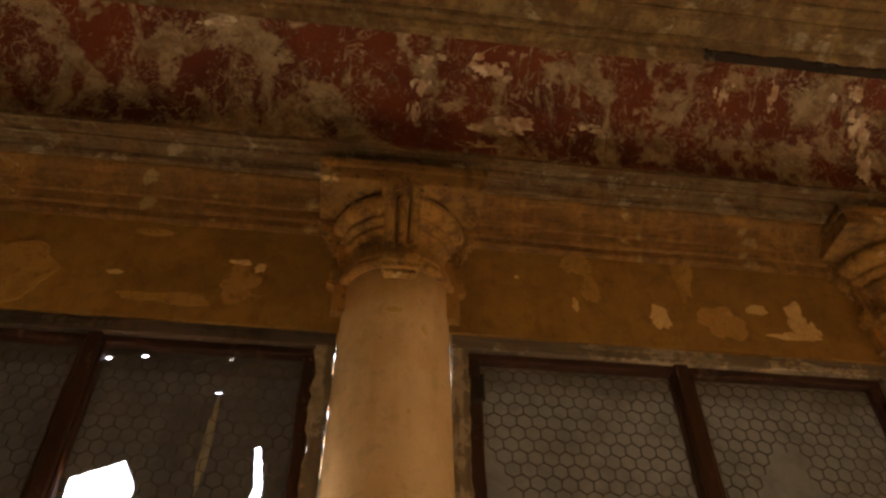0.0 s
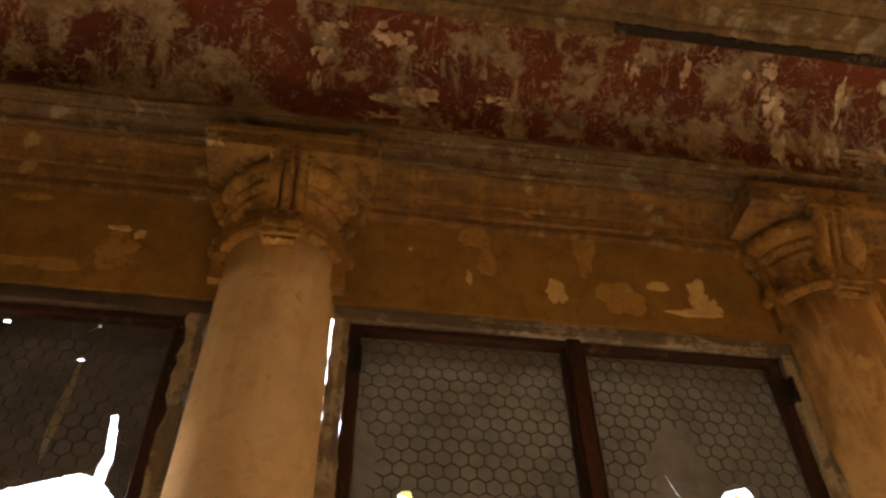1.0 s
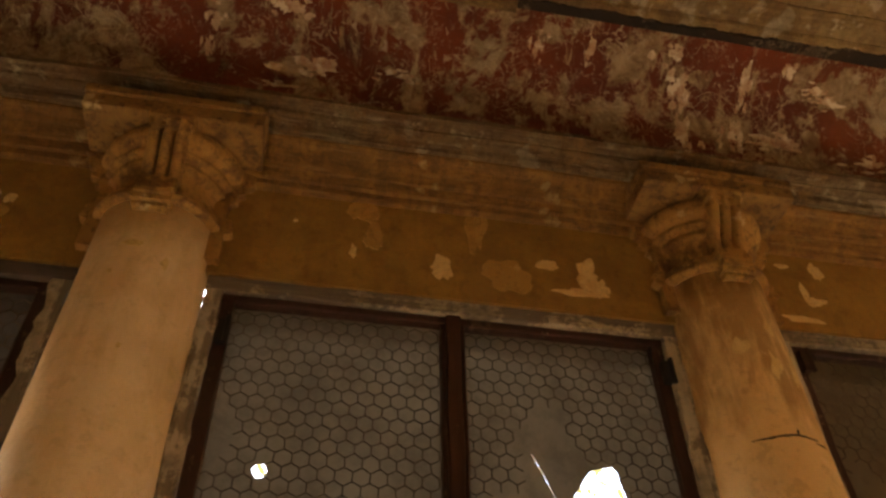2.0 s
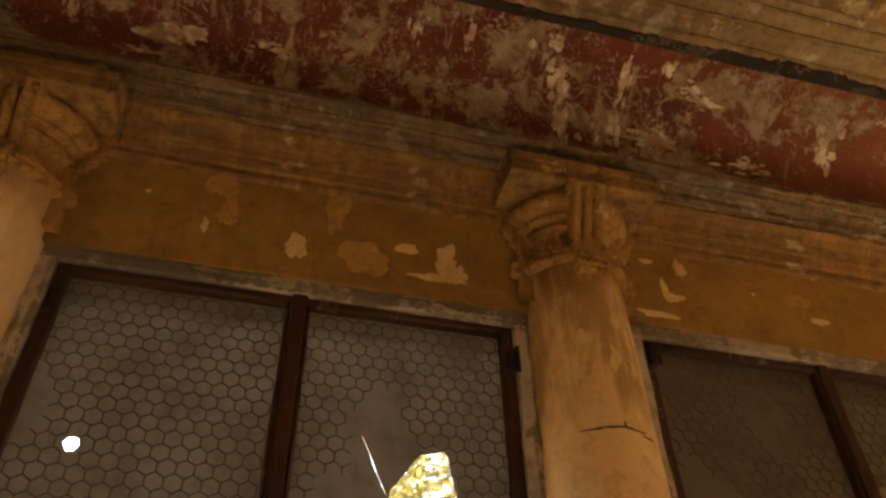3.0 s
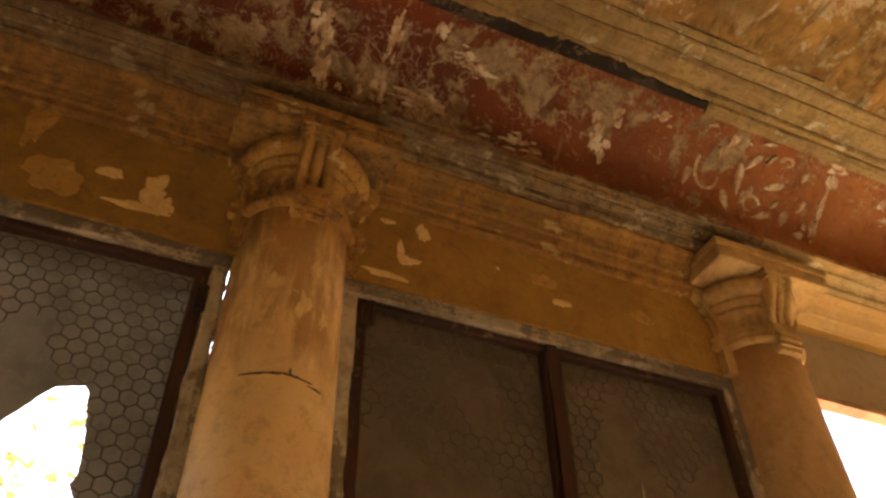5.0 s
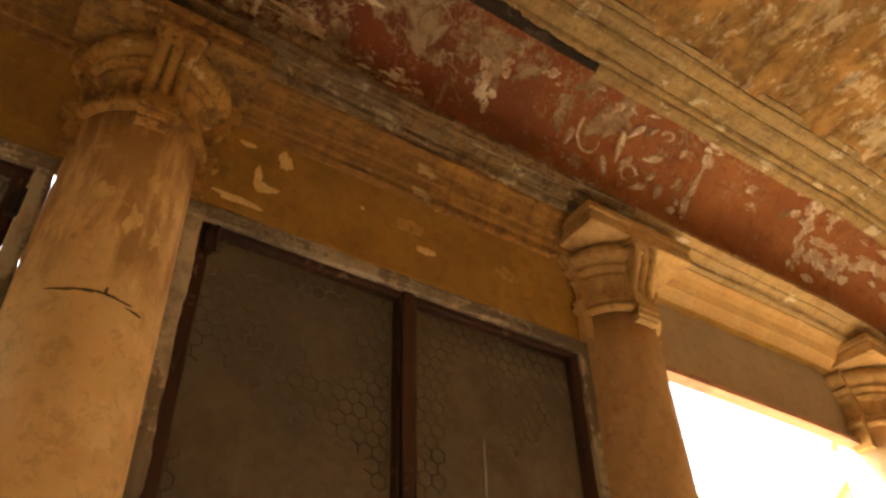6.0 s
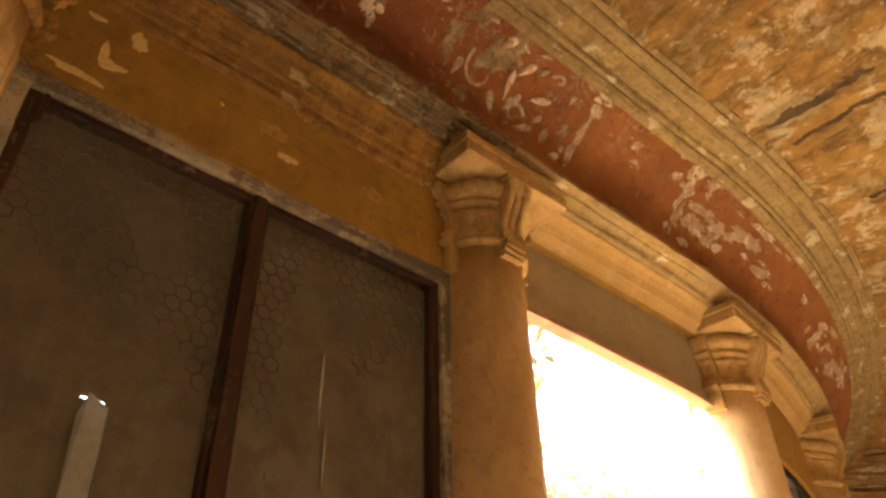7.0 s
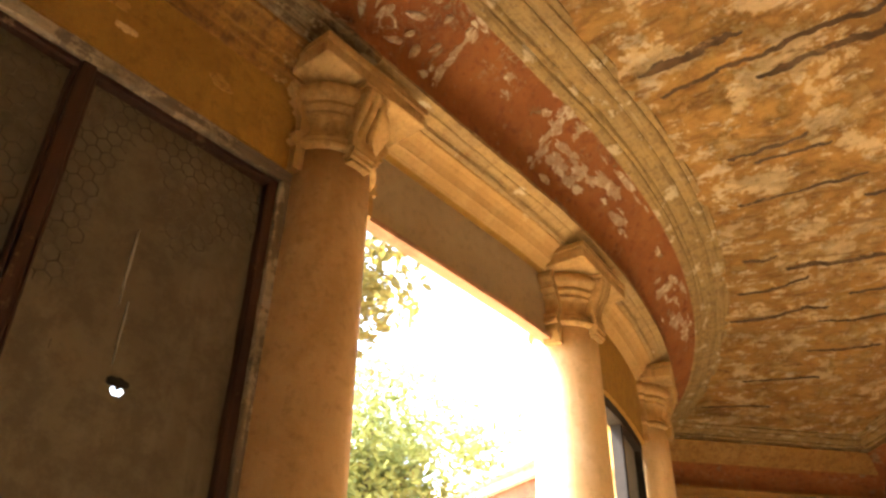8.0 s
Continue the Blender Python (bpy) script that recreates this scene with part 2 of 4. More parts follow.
FRIEZE = frieze_material()
CEIL = ceiling_material()
FRAME = wood("weathered_frame_wood", (0.15, 0.12, 0.088), (0.25, 0.205, 0.15), (0.46, 0.39, 0.29), wear=0.47)
SASH = wood("red_brown_sash_paint", (0.058, 0.022, 0.013), (0.036, 0.015, 0.010), (0.22, 0.15, 0.10), wear=0.56, rough=0.55)
LATH = wood("dark_lath", (0.032, 0.021, 0.013), (0.016, 0.011, 0.008), (0.13, 0.10, 0.068), (6, 6, 40), 0.53, 0.9)
GAP = wood("brown_lath_in_cracks", (0.15, 0.092, 0.045), (0.075, 0.048, 0.026), (0.30, 0.19, 0.09), (6, 6, 6), 0.56, 0.9)
FRAME_H = wood("weathered_head_wood", (0.115, 0.09, 0.066), (0.20, 0.162, 0.12), (0.40, 0.335, 0.24), (2.2, 40, 40), 0.48)
HEAD_DIM = wood("dark_head_wood", (0.07, 0.052, 0.042), (0.11, 0.083, 0.066), (0.20, 0.155, 0.115), (2.2, 40, 40), 0.54)
DARK = wood("black_frame_wood", (0.02, 0.016, 0.013), (0.03, 0.022, 0.017), (0.06, 0.045, 0.03))
PINK = wood("pinkish_batten", (0.50, 0.30, 0.19), (0.44, 0.25, 0.15), (0.36, 0.22, 0.14), (2, 40, 40), 0.6)
BOARD = aged("brown_grey_board", (0.42, 0.335, 0.215), (0.385, 0.30, 0.19), (0.32, 0.245, 0.15), (0.48, 0.37, 0.25), peel=0.8, streak=0.2, bump=0.15, fleck=0.8, grime=0.4)
FLOOR = aged("worn_floor_plaster", (0.50, 0.405, 0.275), (0.45, 0.36, 0.24), (0.37, 0.28, 0.18), (0.54, 0.46, 0.34))


def wire_material(name, a, b, metal):
    n = Nodes(name, 0.75, metal)
    c = n.mix(n.step(n.noise(n.co(), 9, 5, 0.65), 0.4, 0.62), a, b)
    return n.done(c)


def pane_material(name, light, dark, through_share):
    """Old glass under a film of dust: it lets some of the sky through, scattered."""
    n = Nodes(name, 0.35)
    co = n.co()
    dust = n.noise(co, 2.2, 7, 0.65, 0.8)
    c = n.mix(n.step(dust, 0.35, 0.68), light, dark)
    c = n.mix(n.step(n.noise(n.co("Object", (14, 14, 0.9)), 1.0, 6, 0.6, 0.5), 0.5, 0.75, 0, 0.2), c, (0.3, 0.26, 0.2))
    c = n.mix(n.step(n.noise(co, 70, 5, 0.7), 0.64, 0.74, 0, 0.6), c, (0.12, 0.09, 0.055))
    c = n.mix(n.step(n.noise(co, 9, 10, 0.75, 0.2), 0.46, 0.6, 0, 0.55), c, tuple(x * 0.55 for x in dark))
    n.link(c, n.b.inputs["Base Color"])
    tr = n.t.nodes.new("ShaderNodeBsdfTranslucent")
    n.link(n.mix(0.5, c, (0.17, 0.155, 0.13)), tr.inputs["Color"])
    ms = n.t.nodes.new("ShaderNodeMixShader")
    ms.inputs[0].default_value = through_share
    n.link(n.b.outputs[0], ms.inputs[1])
    n.link(tr.outputs[0], ms.inputs[2])
    n.link(ms.outputs[0], n.t.nodes["Material Output"].inputs["Surface"])
    return n.m


WIRE = wire_material("rusty_wire", (0.052, 0.04, 0.026), (0.125, 0.095, 0.058), 0.3)
CAKED = wire_material("dust_caked_wire", (0.055, 0.042, 0.026), (0.15, 0.12, 0.078), 0.0)
PANE = pane_material("dusty_glass", (0.25, 0.228, 0.19), (0.165, 0.15, 0.122), 0.27)
PANE_DIM = pane_material("smoky_glass", (0.13, 0.118, 0.112), (0.085, 0.077, 0.074), 0.2)
FILM = pane_material("pale_torn_film", (0.62, 0.59, 0.52), (0.5, 0.47, 0.4), 0.5)
GRIME = pane_material("grimy_glass", (0.155, 0.123, 0.076), (0.11, 0.085, 0.052), 0.15)


def leaf_material(name, a, b):
    n = Nodes(name, 0.5)
    c = n.mix(n.noise(n.co(), 3.0, 4), a, b)
    n.link(c, n.b.inputs["Base Color"])
    tr = n.t.nodes.new("ShaderNodeBsdfTranslucent")
    n.link(c, tr.inputs["Color"])
    ms = n.t.nodes.new("ShaderNodeMixShader")
    ms.inputs[0].default_value = 0.45
    n.link(n.b.outputs[0], ms.inputs[1])
    n.link(tr.outputs[0], ms.inputs[2])
    n.link(ms.outputs[0], n.t.nodes["Material Output"].inputs["Surface"])
    return n.m


LEAF = leaf_material("green_leaf", (0.17, 0.21, 0.055), (0.27, 0.275, 0.095))
LEAF_DRY = leaf_material("yellowing_leaf", (0.20, 0.15, 0.04), (0.12, 0.12, 0.03))
BARK = wood("bark", (0.12, 0.085, 0.055), (0.07, 0.05, 0.035), (0.16, 0.13, 0.09), (9, 9, 3))
EARTH = aged("dry_earth", (0.36, 0.27, 0.17), (0.30, 0.22, 0.13), (0.22, 0.17, 0.09), (0.42, 0.34, 0.22), scale=0.3)
TILE = aged("red_roof_tile", (0.42, 0.14, 0.07), (0.34, 0.11, 0.06), (0.2, 0.08, 0.05), (0.45, 0.24, 0.14))
WHITE = aged("white_eaves", (0.75, 0.7, 0.6), (0.7, 0.64, 0.54), (0.5, 0.42, 0.3), (0.8, 0.76, 0.7))

# ---------- plan ----------
# The wall face runs along x at y = FACE up to x = BEND, then round an arc about CENTRE.
FACE, BEND, R0 = 1.78, 4.3, 5.73
CX, CY = BEND, FACE + R0
U0, U1 = -4.2, BEND + R0 * radians(48.5)
BACKD = 2.95


def plan(u, d, z=0.0):
    """A place at u metres along the wall face, d metres into the verandah from it, z up."""
    if u <= BEND:
        return Vector((u, FACE - d, z))
    a = (u - BEND) / R0
    return Vector((CX + (R0 + d) * math.sin(a), CY - (R0 + d) * math.cos(a), z))


def turn(u):
    return 0.0 if u <= BEND else (u - BEND) / R0


def steps(a, b, size=0.16):
    n = max(1, math.ceil((b - a) / size))
    return [a + (b - a) * i / n for i in range(n + 1)]


def mesh_object(name, bm, material, parent=None):
    me = bpy.data.meshes.new(name)
    bm.normal_update()
    bm.to_mesh(me)
    bm.free()
    for m in (material if isinstance(material, (list, tuple)) else [material]):
        me.materials.append(m)
    ob = new(name, me)
    if parent is not None:
        ob.parent = parent
    return ob


def part(name, bm, material, parent, label=""):
    return tagged(mesh_object(name, bm, material, parent), label)


def box(bm, x0, x1, y0, y1, z0, z1, bevel=0.0, m=None):
    g = bmesh.ops.create_cube(bm, size=1)
    vs = g["verts"]
    bmesh.ops.transform(bm, matrix=Matrix.LocRotScale(((x0 + x1) / 2, (y0 + y1) / 2, (z0 + z1) / 2), None, (x1 - x0, y1 - y0, z1 - z0)), verts=vs)
    if bevel:
        es = list({e for v in vs for e in v.link_edges})
        r = bmesh.ops.bevel(bm, geom=es, offset=bevel, segments=2, affect='EDGES', profile=0.5)
        vs = [v for v in r["verts"]] or vs
    if m is not None:
        bmesh.ops.transform(bm, matrix=m, verts=list({v for v in vs}))
    return bm


def sweep(profile, us, closed=False, wobble=0.0, seed=0.0, smooth=False):
    """A profile of (d, z) run along the plan, with uv in metres."""
    bm = bmesh.new()
    uv = bm.loops.layers.uv.new("UVMap")
    prof = list(profile) + ([profile[0]] if closed else [])
    arc = [0.0]
    for (d0, z0), (d1, z1) in zip(prof, prof[1:]):
        arc.append(arc[-1] + math.hypot(d1 - d0, z1 - z0))
    rows = []
    count = len(profile)
    for u in us:
        row = []
        for j, (d, z) in enumerate(profile):
            if wobble:
                k = noise.noise((u * 2.3, j * 0.37 + seed, 5.0)) + 0.6 * noise.noise((u * 9.0, j * 0.8 + seed, 1.0)) + 0.45 * noise.noise((u * 37.0, j * 1.3 + seed, 3.0))
                d, z = d + wobble * k, z + 0.5 * wobble * noise.noise((u * 3.0, j * 0.5 + seed, 9.0))
            row.append(bm.verts.new(plan(u, d, z)))
        rows.append(row)
    for i in range(len(us) - 1):
        for j in range(len(prof) - 1):
            k = (j + 1) % count
            f = bm.faces.new((rows[i][j], rows[i + 1][j], rows[i + 1][k], rows[i][k]))
            f.smooth = smooth
            for loop, (uu, vv) in zip(f.loops, ((us[i], arc[j]), (us[i + 1], arc[j]), (us[i + 1], arc[j + 1]), (us[i], arc[j + 1]))):
                loop[uv].uv = (uu, vv)
    if closed:
        bm.faces.new(rows[0])
        bm.faces.new(list(reversed(rows[-1])))
    return bm


def slab(u0, u1, d0, d1, z0, z1, size=0.16):
    return sweep([(d0, z0), (d0, z1), (d1, z1), (d1, z0)], steps(u0, u1, size), True)


def setting(name, bm, material, label, category):
    bmesh.ops.recalc_face_normals(bm, faces=bm.faces)
    return tagged(mesh_object(name, bm, material), label, category, kind="structure")


# ---------- large structure ----------
COLS = [-3.36, -1.70, -0.04, 1.62, 3.31, 4.92, 6.40, 7.95]
TOP = 3.40
HEADS = {1: 2.99, 2: 3.015, 3: 3.045}

setting("floor", slab(U0, U1 + 0.3, -0.35, BACKD + 0.2, -0.2, 0.0, 0.3), FLOOR, "worn pale plaster floor of a verandah", "floor")
setting("wall_back", slab(U0 - 0.2, U1 + 0.3, BACKD, BACKD + 0.3, 0.0, 4.4, 0.3), BACK, "plain ochre back wall of the verandah", "wall")
# architrave strip above the wall panels, then solid entablature core behind the mouldings
setting("wall_upper", slab(U0, U1, -0.08, -0.004, TOP + 0.002, 4.398, 0.2), OCHRE, "upper wall above the columns, behind the cornice", "wall")

# end walls
for name, u, du in (("wall_end_west", U0 - 0.2, 0.2), ("wall_end_east", U1 - 0.002, 0.3)):
    setting(name, slab(u, u + du, -0.30, BACKD, 0.0, 4.4), BACK, "ochre end wall closing the verandah", "wall")

for i, (a, b) in enumerate(zip(COLS, COLS[1:])):
    openbay = i == 4
    bottom = 3.085 if openbay else HEADS.get(i, 3.02)
    if i == 4:
        setting("wall_panel_%d" % (i + 1), slab(a, b, -0.062, -0.036, bottom, TOP), BOARD, "grey-green boarded panel over an open bay", "wall")
    else:
        setting("wall_panel_%d" % (i + 1), slab(a, b, -0.075, 0.0, bottom, TOP), OCHRE, "ochre limewashed wall panel with flaked paint above a window", "wall")
    # the first bay is out of view; a wall is added there to block light
    if i == 0:
        setting("wall_low_1", slab(a, b, -0.18, 0.0, 0.0, 3.02), OCHRE, "unseen ochre wall added to keep the west end dim", "wall")
    elif not openbay:
        setting("parapet_%d" % (i + 1), slab(a, b, -0.18, 0.0, 0.0, 0.5), OCHRE, "low ochre parapet wall under a window", "wall")
setting("batten", slab(COLS[4] + 0.1, COLS[5] - 0.1, -0.07, -0.012, 3.060, 3.083, 0.1), PINK, "pinkish timber batten under the boarded panel", "batten")
setting("wall_panel_east", slab(COLS[-1], U1, -0.18, 0.0, 0.0, TOP), OCHRE, "ochre wall past the last column", "wall")
setting("wall_panel_west", slab(U0, COLS[0], -0.18, 0.0, 0.0, TOP), OCHRE, "ochre wall before the first column", "wall")

# lower cornice: fascia, ovolo, fillets and a weathered top
LOW = [(0.034, 3.426), (0.044, 3.429), (0.050, 3.440), (0.062, 3.462), (0.080, 3.482), (0.100, 3.493), (0.105, 3.498), (0.105, 3.505), (0.122, 3.507), (0.127, 3.514), (0.131, 3.526), (0.142, 3.535), (0.160, 3.540),
       (0.166, 3.542), (0.168, 3.549), (0.188, 3.551), (0.198, 3.555), (0.209, 3.559), (0.209, 3.577), (0.196, 3.582), (0.175, 3.588), (0.15, 3.60), (0.0, 3.61)]
LIP = [(0.0, 3.358), (0.013, 3.360), (0.019, 3.366), (0.019, 3.390), (0.027, 3.396), (0.030, 3.404), (0.038, 3.428), (0.0, 3.43)]
LIP_EAST = [(0.0, 3.398), (0.008, 3.400), (0.012, 3.406), (0.018, 3.411), (0.038, 3.428), (0.0, 3.43)]
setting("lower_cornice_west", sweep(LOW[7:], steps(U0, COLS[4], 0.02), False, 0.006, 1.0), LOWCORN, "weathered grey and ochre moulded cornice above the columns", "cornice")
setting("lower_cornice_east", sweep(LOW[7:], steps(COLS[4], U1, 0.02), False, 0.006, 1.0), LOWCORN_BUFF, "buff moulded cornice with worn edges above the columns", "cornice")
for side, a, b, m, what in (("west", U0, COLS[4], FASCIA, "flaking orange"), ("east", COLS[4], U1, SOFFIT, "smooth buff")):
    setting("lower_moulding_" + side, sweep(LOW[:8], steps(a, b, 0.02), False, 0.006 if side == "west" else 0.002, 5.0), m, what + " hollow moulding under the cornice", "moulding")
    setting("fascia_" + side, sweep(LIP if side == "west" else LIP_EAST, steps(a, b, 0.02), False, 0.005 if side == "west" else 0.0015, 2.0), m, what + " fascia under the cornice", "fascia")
# the red frieze: a concave cove from the cornice to the ceiling
COVE = [(0.145, 3.59), (0.143, 3.63), (0.143, 3.66), (0.146, 3.69), (0.152, 3.72), (0.166, 3.748), (0.184, 3.775), (0.21, 3.803), (0.24, 3.83), (0.272, 3.854), (0.304, 3.878), (0.337, 3.902), (0.372, 3.926), (0.41, 3.95)]
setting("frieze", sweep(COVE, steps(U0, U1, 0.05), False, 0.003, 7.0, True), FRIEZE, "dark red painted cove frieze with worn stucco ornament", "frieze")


BEAD = [(0.385, 3.985), (0.385, 3.945), (0.40, 3.938), (0.42, 3.94), (0.44, 3.952), (0.446, 3.968)]
BAND = [(0.37, 4.06), (0.37, 3.975), (0.446, 3.97), (0.46, 3.972), (0.468, 3.982), (0.468, 3.992), (0.50, 3.994), (0.53, 4.0), (0.55, 4.012), (0.553, 4.022), (0.60, 4.024), (0.61, 4.03), (0.612, 4.042), (0.64, 4.046), (0.645, 4.08)]
for name, a, b in (("ceiling_bead_west", U0, 0.95), ("ceiling_bead_east", 3.0, U1)):
    setting(name, sweep(BEAD, steps(a, b, 0.025), True, 0.005, 3.0), UPCORN, "buff bead moulding along the top of the frieze", "cornice")
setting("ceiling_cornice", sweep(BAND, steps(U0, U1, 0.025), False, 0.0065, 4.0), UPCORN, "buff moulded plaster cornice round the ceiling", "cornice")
setting("broken_lath", sweep([(0.375, 3.98), (0.36, 3.962), (0.40, 3.957), (0.44, 3.963), (0.45, 3.975)], steps(0.95, 3.0, 0.012), True, 0.02, 9.0), LATH, "dark broken lath where the bead moulding fell off", "lath")
# the same cornice and cove along the back wall and the far end
setting("back_cornice", sweep([(BACKD - 0.006, 3.39), (BACKD - 0.03, 3.395), (BACKD - 0.04, 3.46), (BACKD - 0.13, 3.51), (BACKD - 0.2, 3.55), (BACKD - 0.2, 3.57), (BACKD - 0.14, 3.6)], steps(U0, U1, 0.15)), LOWCORN, "weathered moulded cornice along the back wall", "cornice")
setting("back_frieze", sweep([(BACKD - x, z) for x, z in COVE], steps(U0, U1, 0.1), smooth=True), FRIEZE, "red painted cove along the back wall", "frieze")
setting("back_ceiling_cornice", sweep([(BACKD - x, z) for x, z in BAND], steps(U0, U1, 0.1)), UPCORN, "buff plaster cornice along the back of the ceiling", "cornice")


def end_sweep(profile):
    """The profile run across the verandah's far end, square to the curve."""
    bm = bmesh.new()
    uv = bm.loops.layers.uv.new("UVMap")
    ds = steps(-0.05, BACKD, 0.15)
    rows = [[bm.verts.new(plan(U1 - x * R0 / (R0 + d), d, z)) for x, z in profile] for d in ds]
    for i in range(len(ds) - 1):
        for j in range(len(profile) - 1):
            f = bm.faces.new((rows[i][j], rows[i + 1][j], rows[i + 1][j + 1], rows[i][j + 1]))
            for loop, (uu, vv) in zip(f.loops, ((ds[i], j), (ds[i + 1], j), (ds[i + 1], j + 1), (ds[i], j + 1))):
                loop[uv].uv = (uu + 20, vv * 0.05)
    return bm


setting("end_frieze", end_sweep(COVE[:8]), FRIEZE, "red painted band over the far end wall", "frieze")
setting("end_cove", end_sweep(COVE[7:]), ENDWALL, "ochre cove above the red band of the far end", "frieze")
setting("end_cornice", end_sweep(LOW), ENDWALL, "worn ochre cornice on the far end wall", "cornice")
setting("end_ceiling_cornice", end_sweep(BAND), UPCORN, "buff plaster cornice at the far end of the ceiling", "cornice")


# the ceiling: uneven plaster, split along the joists so that dark lath shows
CRACKS = [(4.41, 0.70, 1.16, 0.024, 0.06), (4.585, 0.72, 1.75, 0.007, 0.0), (4.71, 1.12, 2.3, 0.013, -0.02), (5.51, 0.80, 1.46, 0.009, -0.02), (6.22, 1.0, 2.2, 0.009, 0.0),
          (6.79, 0.64, 1.28, 0.010, -0.1), (7.31, 1.25, 1.75, 0.010, -0.1), (7.74, 0.88, 1.46, 0.008, -0.08), (6.60, 1.4, 2.2, 0.006, -0.1), (6.45, 0.7, 1.12, 0.004, -0.25), (3.55, 1.3, 2.1, 0.008, 0.0), (2.2, 1.1, 2.0, 0.008, 0.0)]
crk = random.Random(11)
for _ in range(6):
    d0 = crk.uniform(0.62, 2.0)
    CRACKS.append((crk.uniform(5.1, 8.3), d0, d0 + crk.uniform(0.15, 0.6), crk.uniform(0.003, 0.0055), crk.uniform(-0.12, 0.06)))


def ceiling_mesh():
    bm = bmesh.new()
    uv = bm.loops.layers.uv.new("UVMap")
    us, u = [], U0
    while u < U1:
        us.append(u)
        u += 0.0065 if u > 4.3 else (0.03 if u > 2.0 else 0.08)
    us.append(U1)
    ds = steps(0.56, 2.0, 0.013) + steps(2.0, BACKD - 0.56, 0.05)[1:]
    rows, cut = [], set()
    for i, u in enumerate(us):
        row = []
        for j, d in enumerate(ds):
            z = 4.052 + 0.014 * noise.noise((u * 2.2, d * 1.3, 0)) + 0.011 * noise.noise((u * 8.5, d * 3.0, 3)) + 0.006 * noise.noise((u * 22, d * 7, 7)) - 0.012 * max(0.0, noise.noise((u * 12, d * 2.2, 5))) - (0.008 * abs(noise.noise((u * 17, d * 2.6, 11))) if u > 4.8 else 0.0)
            # the plaster sags between the joists
            z += 0.009 * math.sin(u * 2 * math.pi / 0.46 + 1.5 * noise.noise((d * 1.7, u * 0.4, 2)))
            for cu, d0, d1, w, lean in CRACKS:
                if d0 < d < d1 and abs(u - cu) < 0.25:
                    mid = cu + lean * (d - d0) + 0.04 * noise.noise((d * 3.1, cu, 4)) + 0.022 * noise.noise((d * 12, cu, 4)) + 0.008 * noise.noise((d * 45, cu, 4))
                    ww = w * (0.75 + 0.75 * noise.noise((d * 5.0, cu * 3, 8)) + 0.6 * noise.noise((d * 19.0, cu * 3, 8)))
                    ww = max(0.0034, ww * min(1.0, (d - d0) / 0.12, (d1 - d) / 0.12))
                    off = abs(u - mid)
                    if off < ww:
                        z += 0.014
                        cut.add((i, j))
                    elif off < ww + 0.045 and u > mid:
                        z -= 0.012 * (1 - (off - ww) / 0.045)
            row.append(bm.verts.new(plan(u, d, z)))
        rows.append(row)
    for i in range(len(us) - 1):
        for j in range(len(ds) - 1):
            f = bm.faces.new((rows[i][j], rows[i][j + 1], rows[i + 1][j + 1], rows[i + 1][j]))
            f.smooth = True
            f.material_index = 1 if sum((a, b) in cut for a in (i, i + 1) for b in (j, j + 1)) >= 1 else 0
            for loop, (uu, vv) in zip(f.loops, ((us[i], ds[j]), (us[i], ds[j + 1]), (us[i + 1], ds[j + 1]), (us[i + 1], ds[j]))):
                loop[uv].uv = (uu, vv)
    return bm


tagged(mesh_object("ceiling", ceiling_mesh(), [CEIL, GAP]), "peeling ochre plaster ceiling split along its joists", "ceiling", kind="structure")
setting("roof", slab(U0 - 0.2, U1 + 0.3, -0.35, BACKD + 0.3, 4.4, 4.6, 0.4), BACK, "flat roof slab over the verandah", "roof")


# ---------- columns ----------
def lathe(profile, n=48, seed=0.0, wob=0.0):
    bm = bmesh.new()
    rows = []
    for r, z in profile:
        rows.append([bm.verts.new((r * math.cos(a) * (1 + wob * noise.noise((math.cos(a) * 2, math.sin(a) * 2, z * 3 + seed))), r * math.sin(a) * (1 + wob * noise.noise((math.cos(a) * 2, math.sin(a) * 2, z * 3 + seed + 9))), z)) for a in [2 * math.pi * k / n for k in range(n)]])
    for a, b in zip(rows, rows[1:]):
        for k in range(n):
            f = bm.faces.new((a[k], a[(k + 1) % n], b[(k + 1) % n], b[k]))
            f.smooth = True
    bm.faces.new(list(reversed(rows[0])))
    bm.faces.new(rows[-1])
    return bm


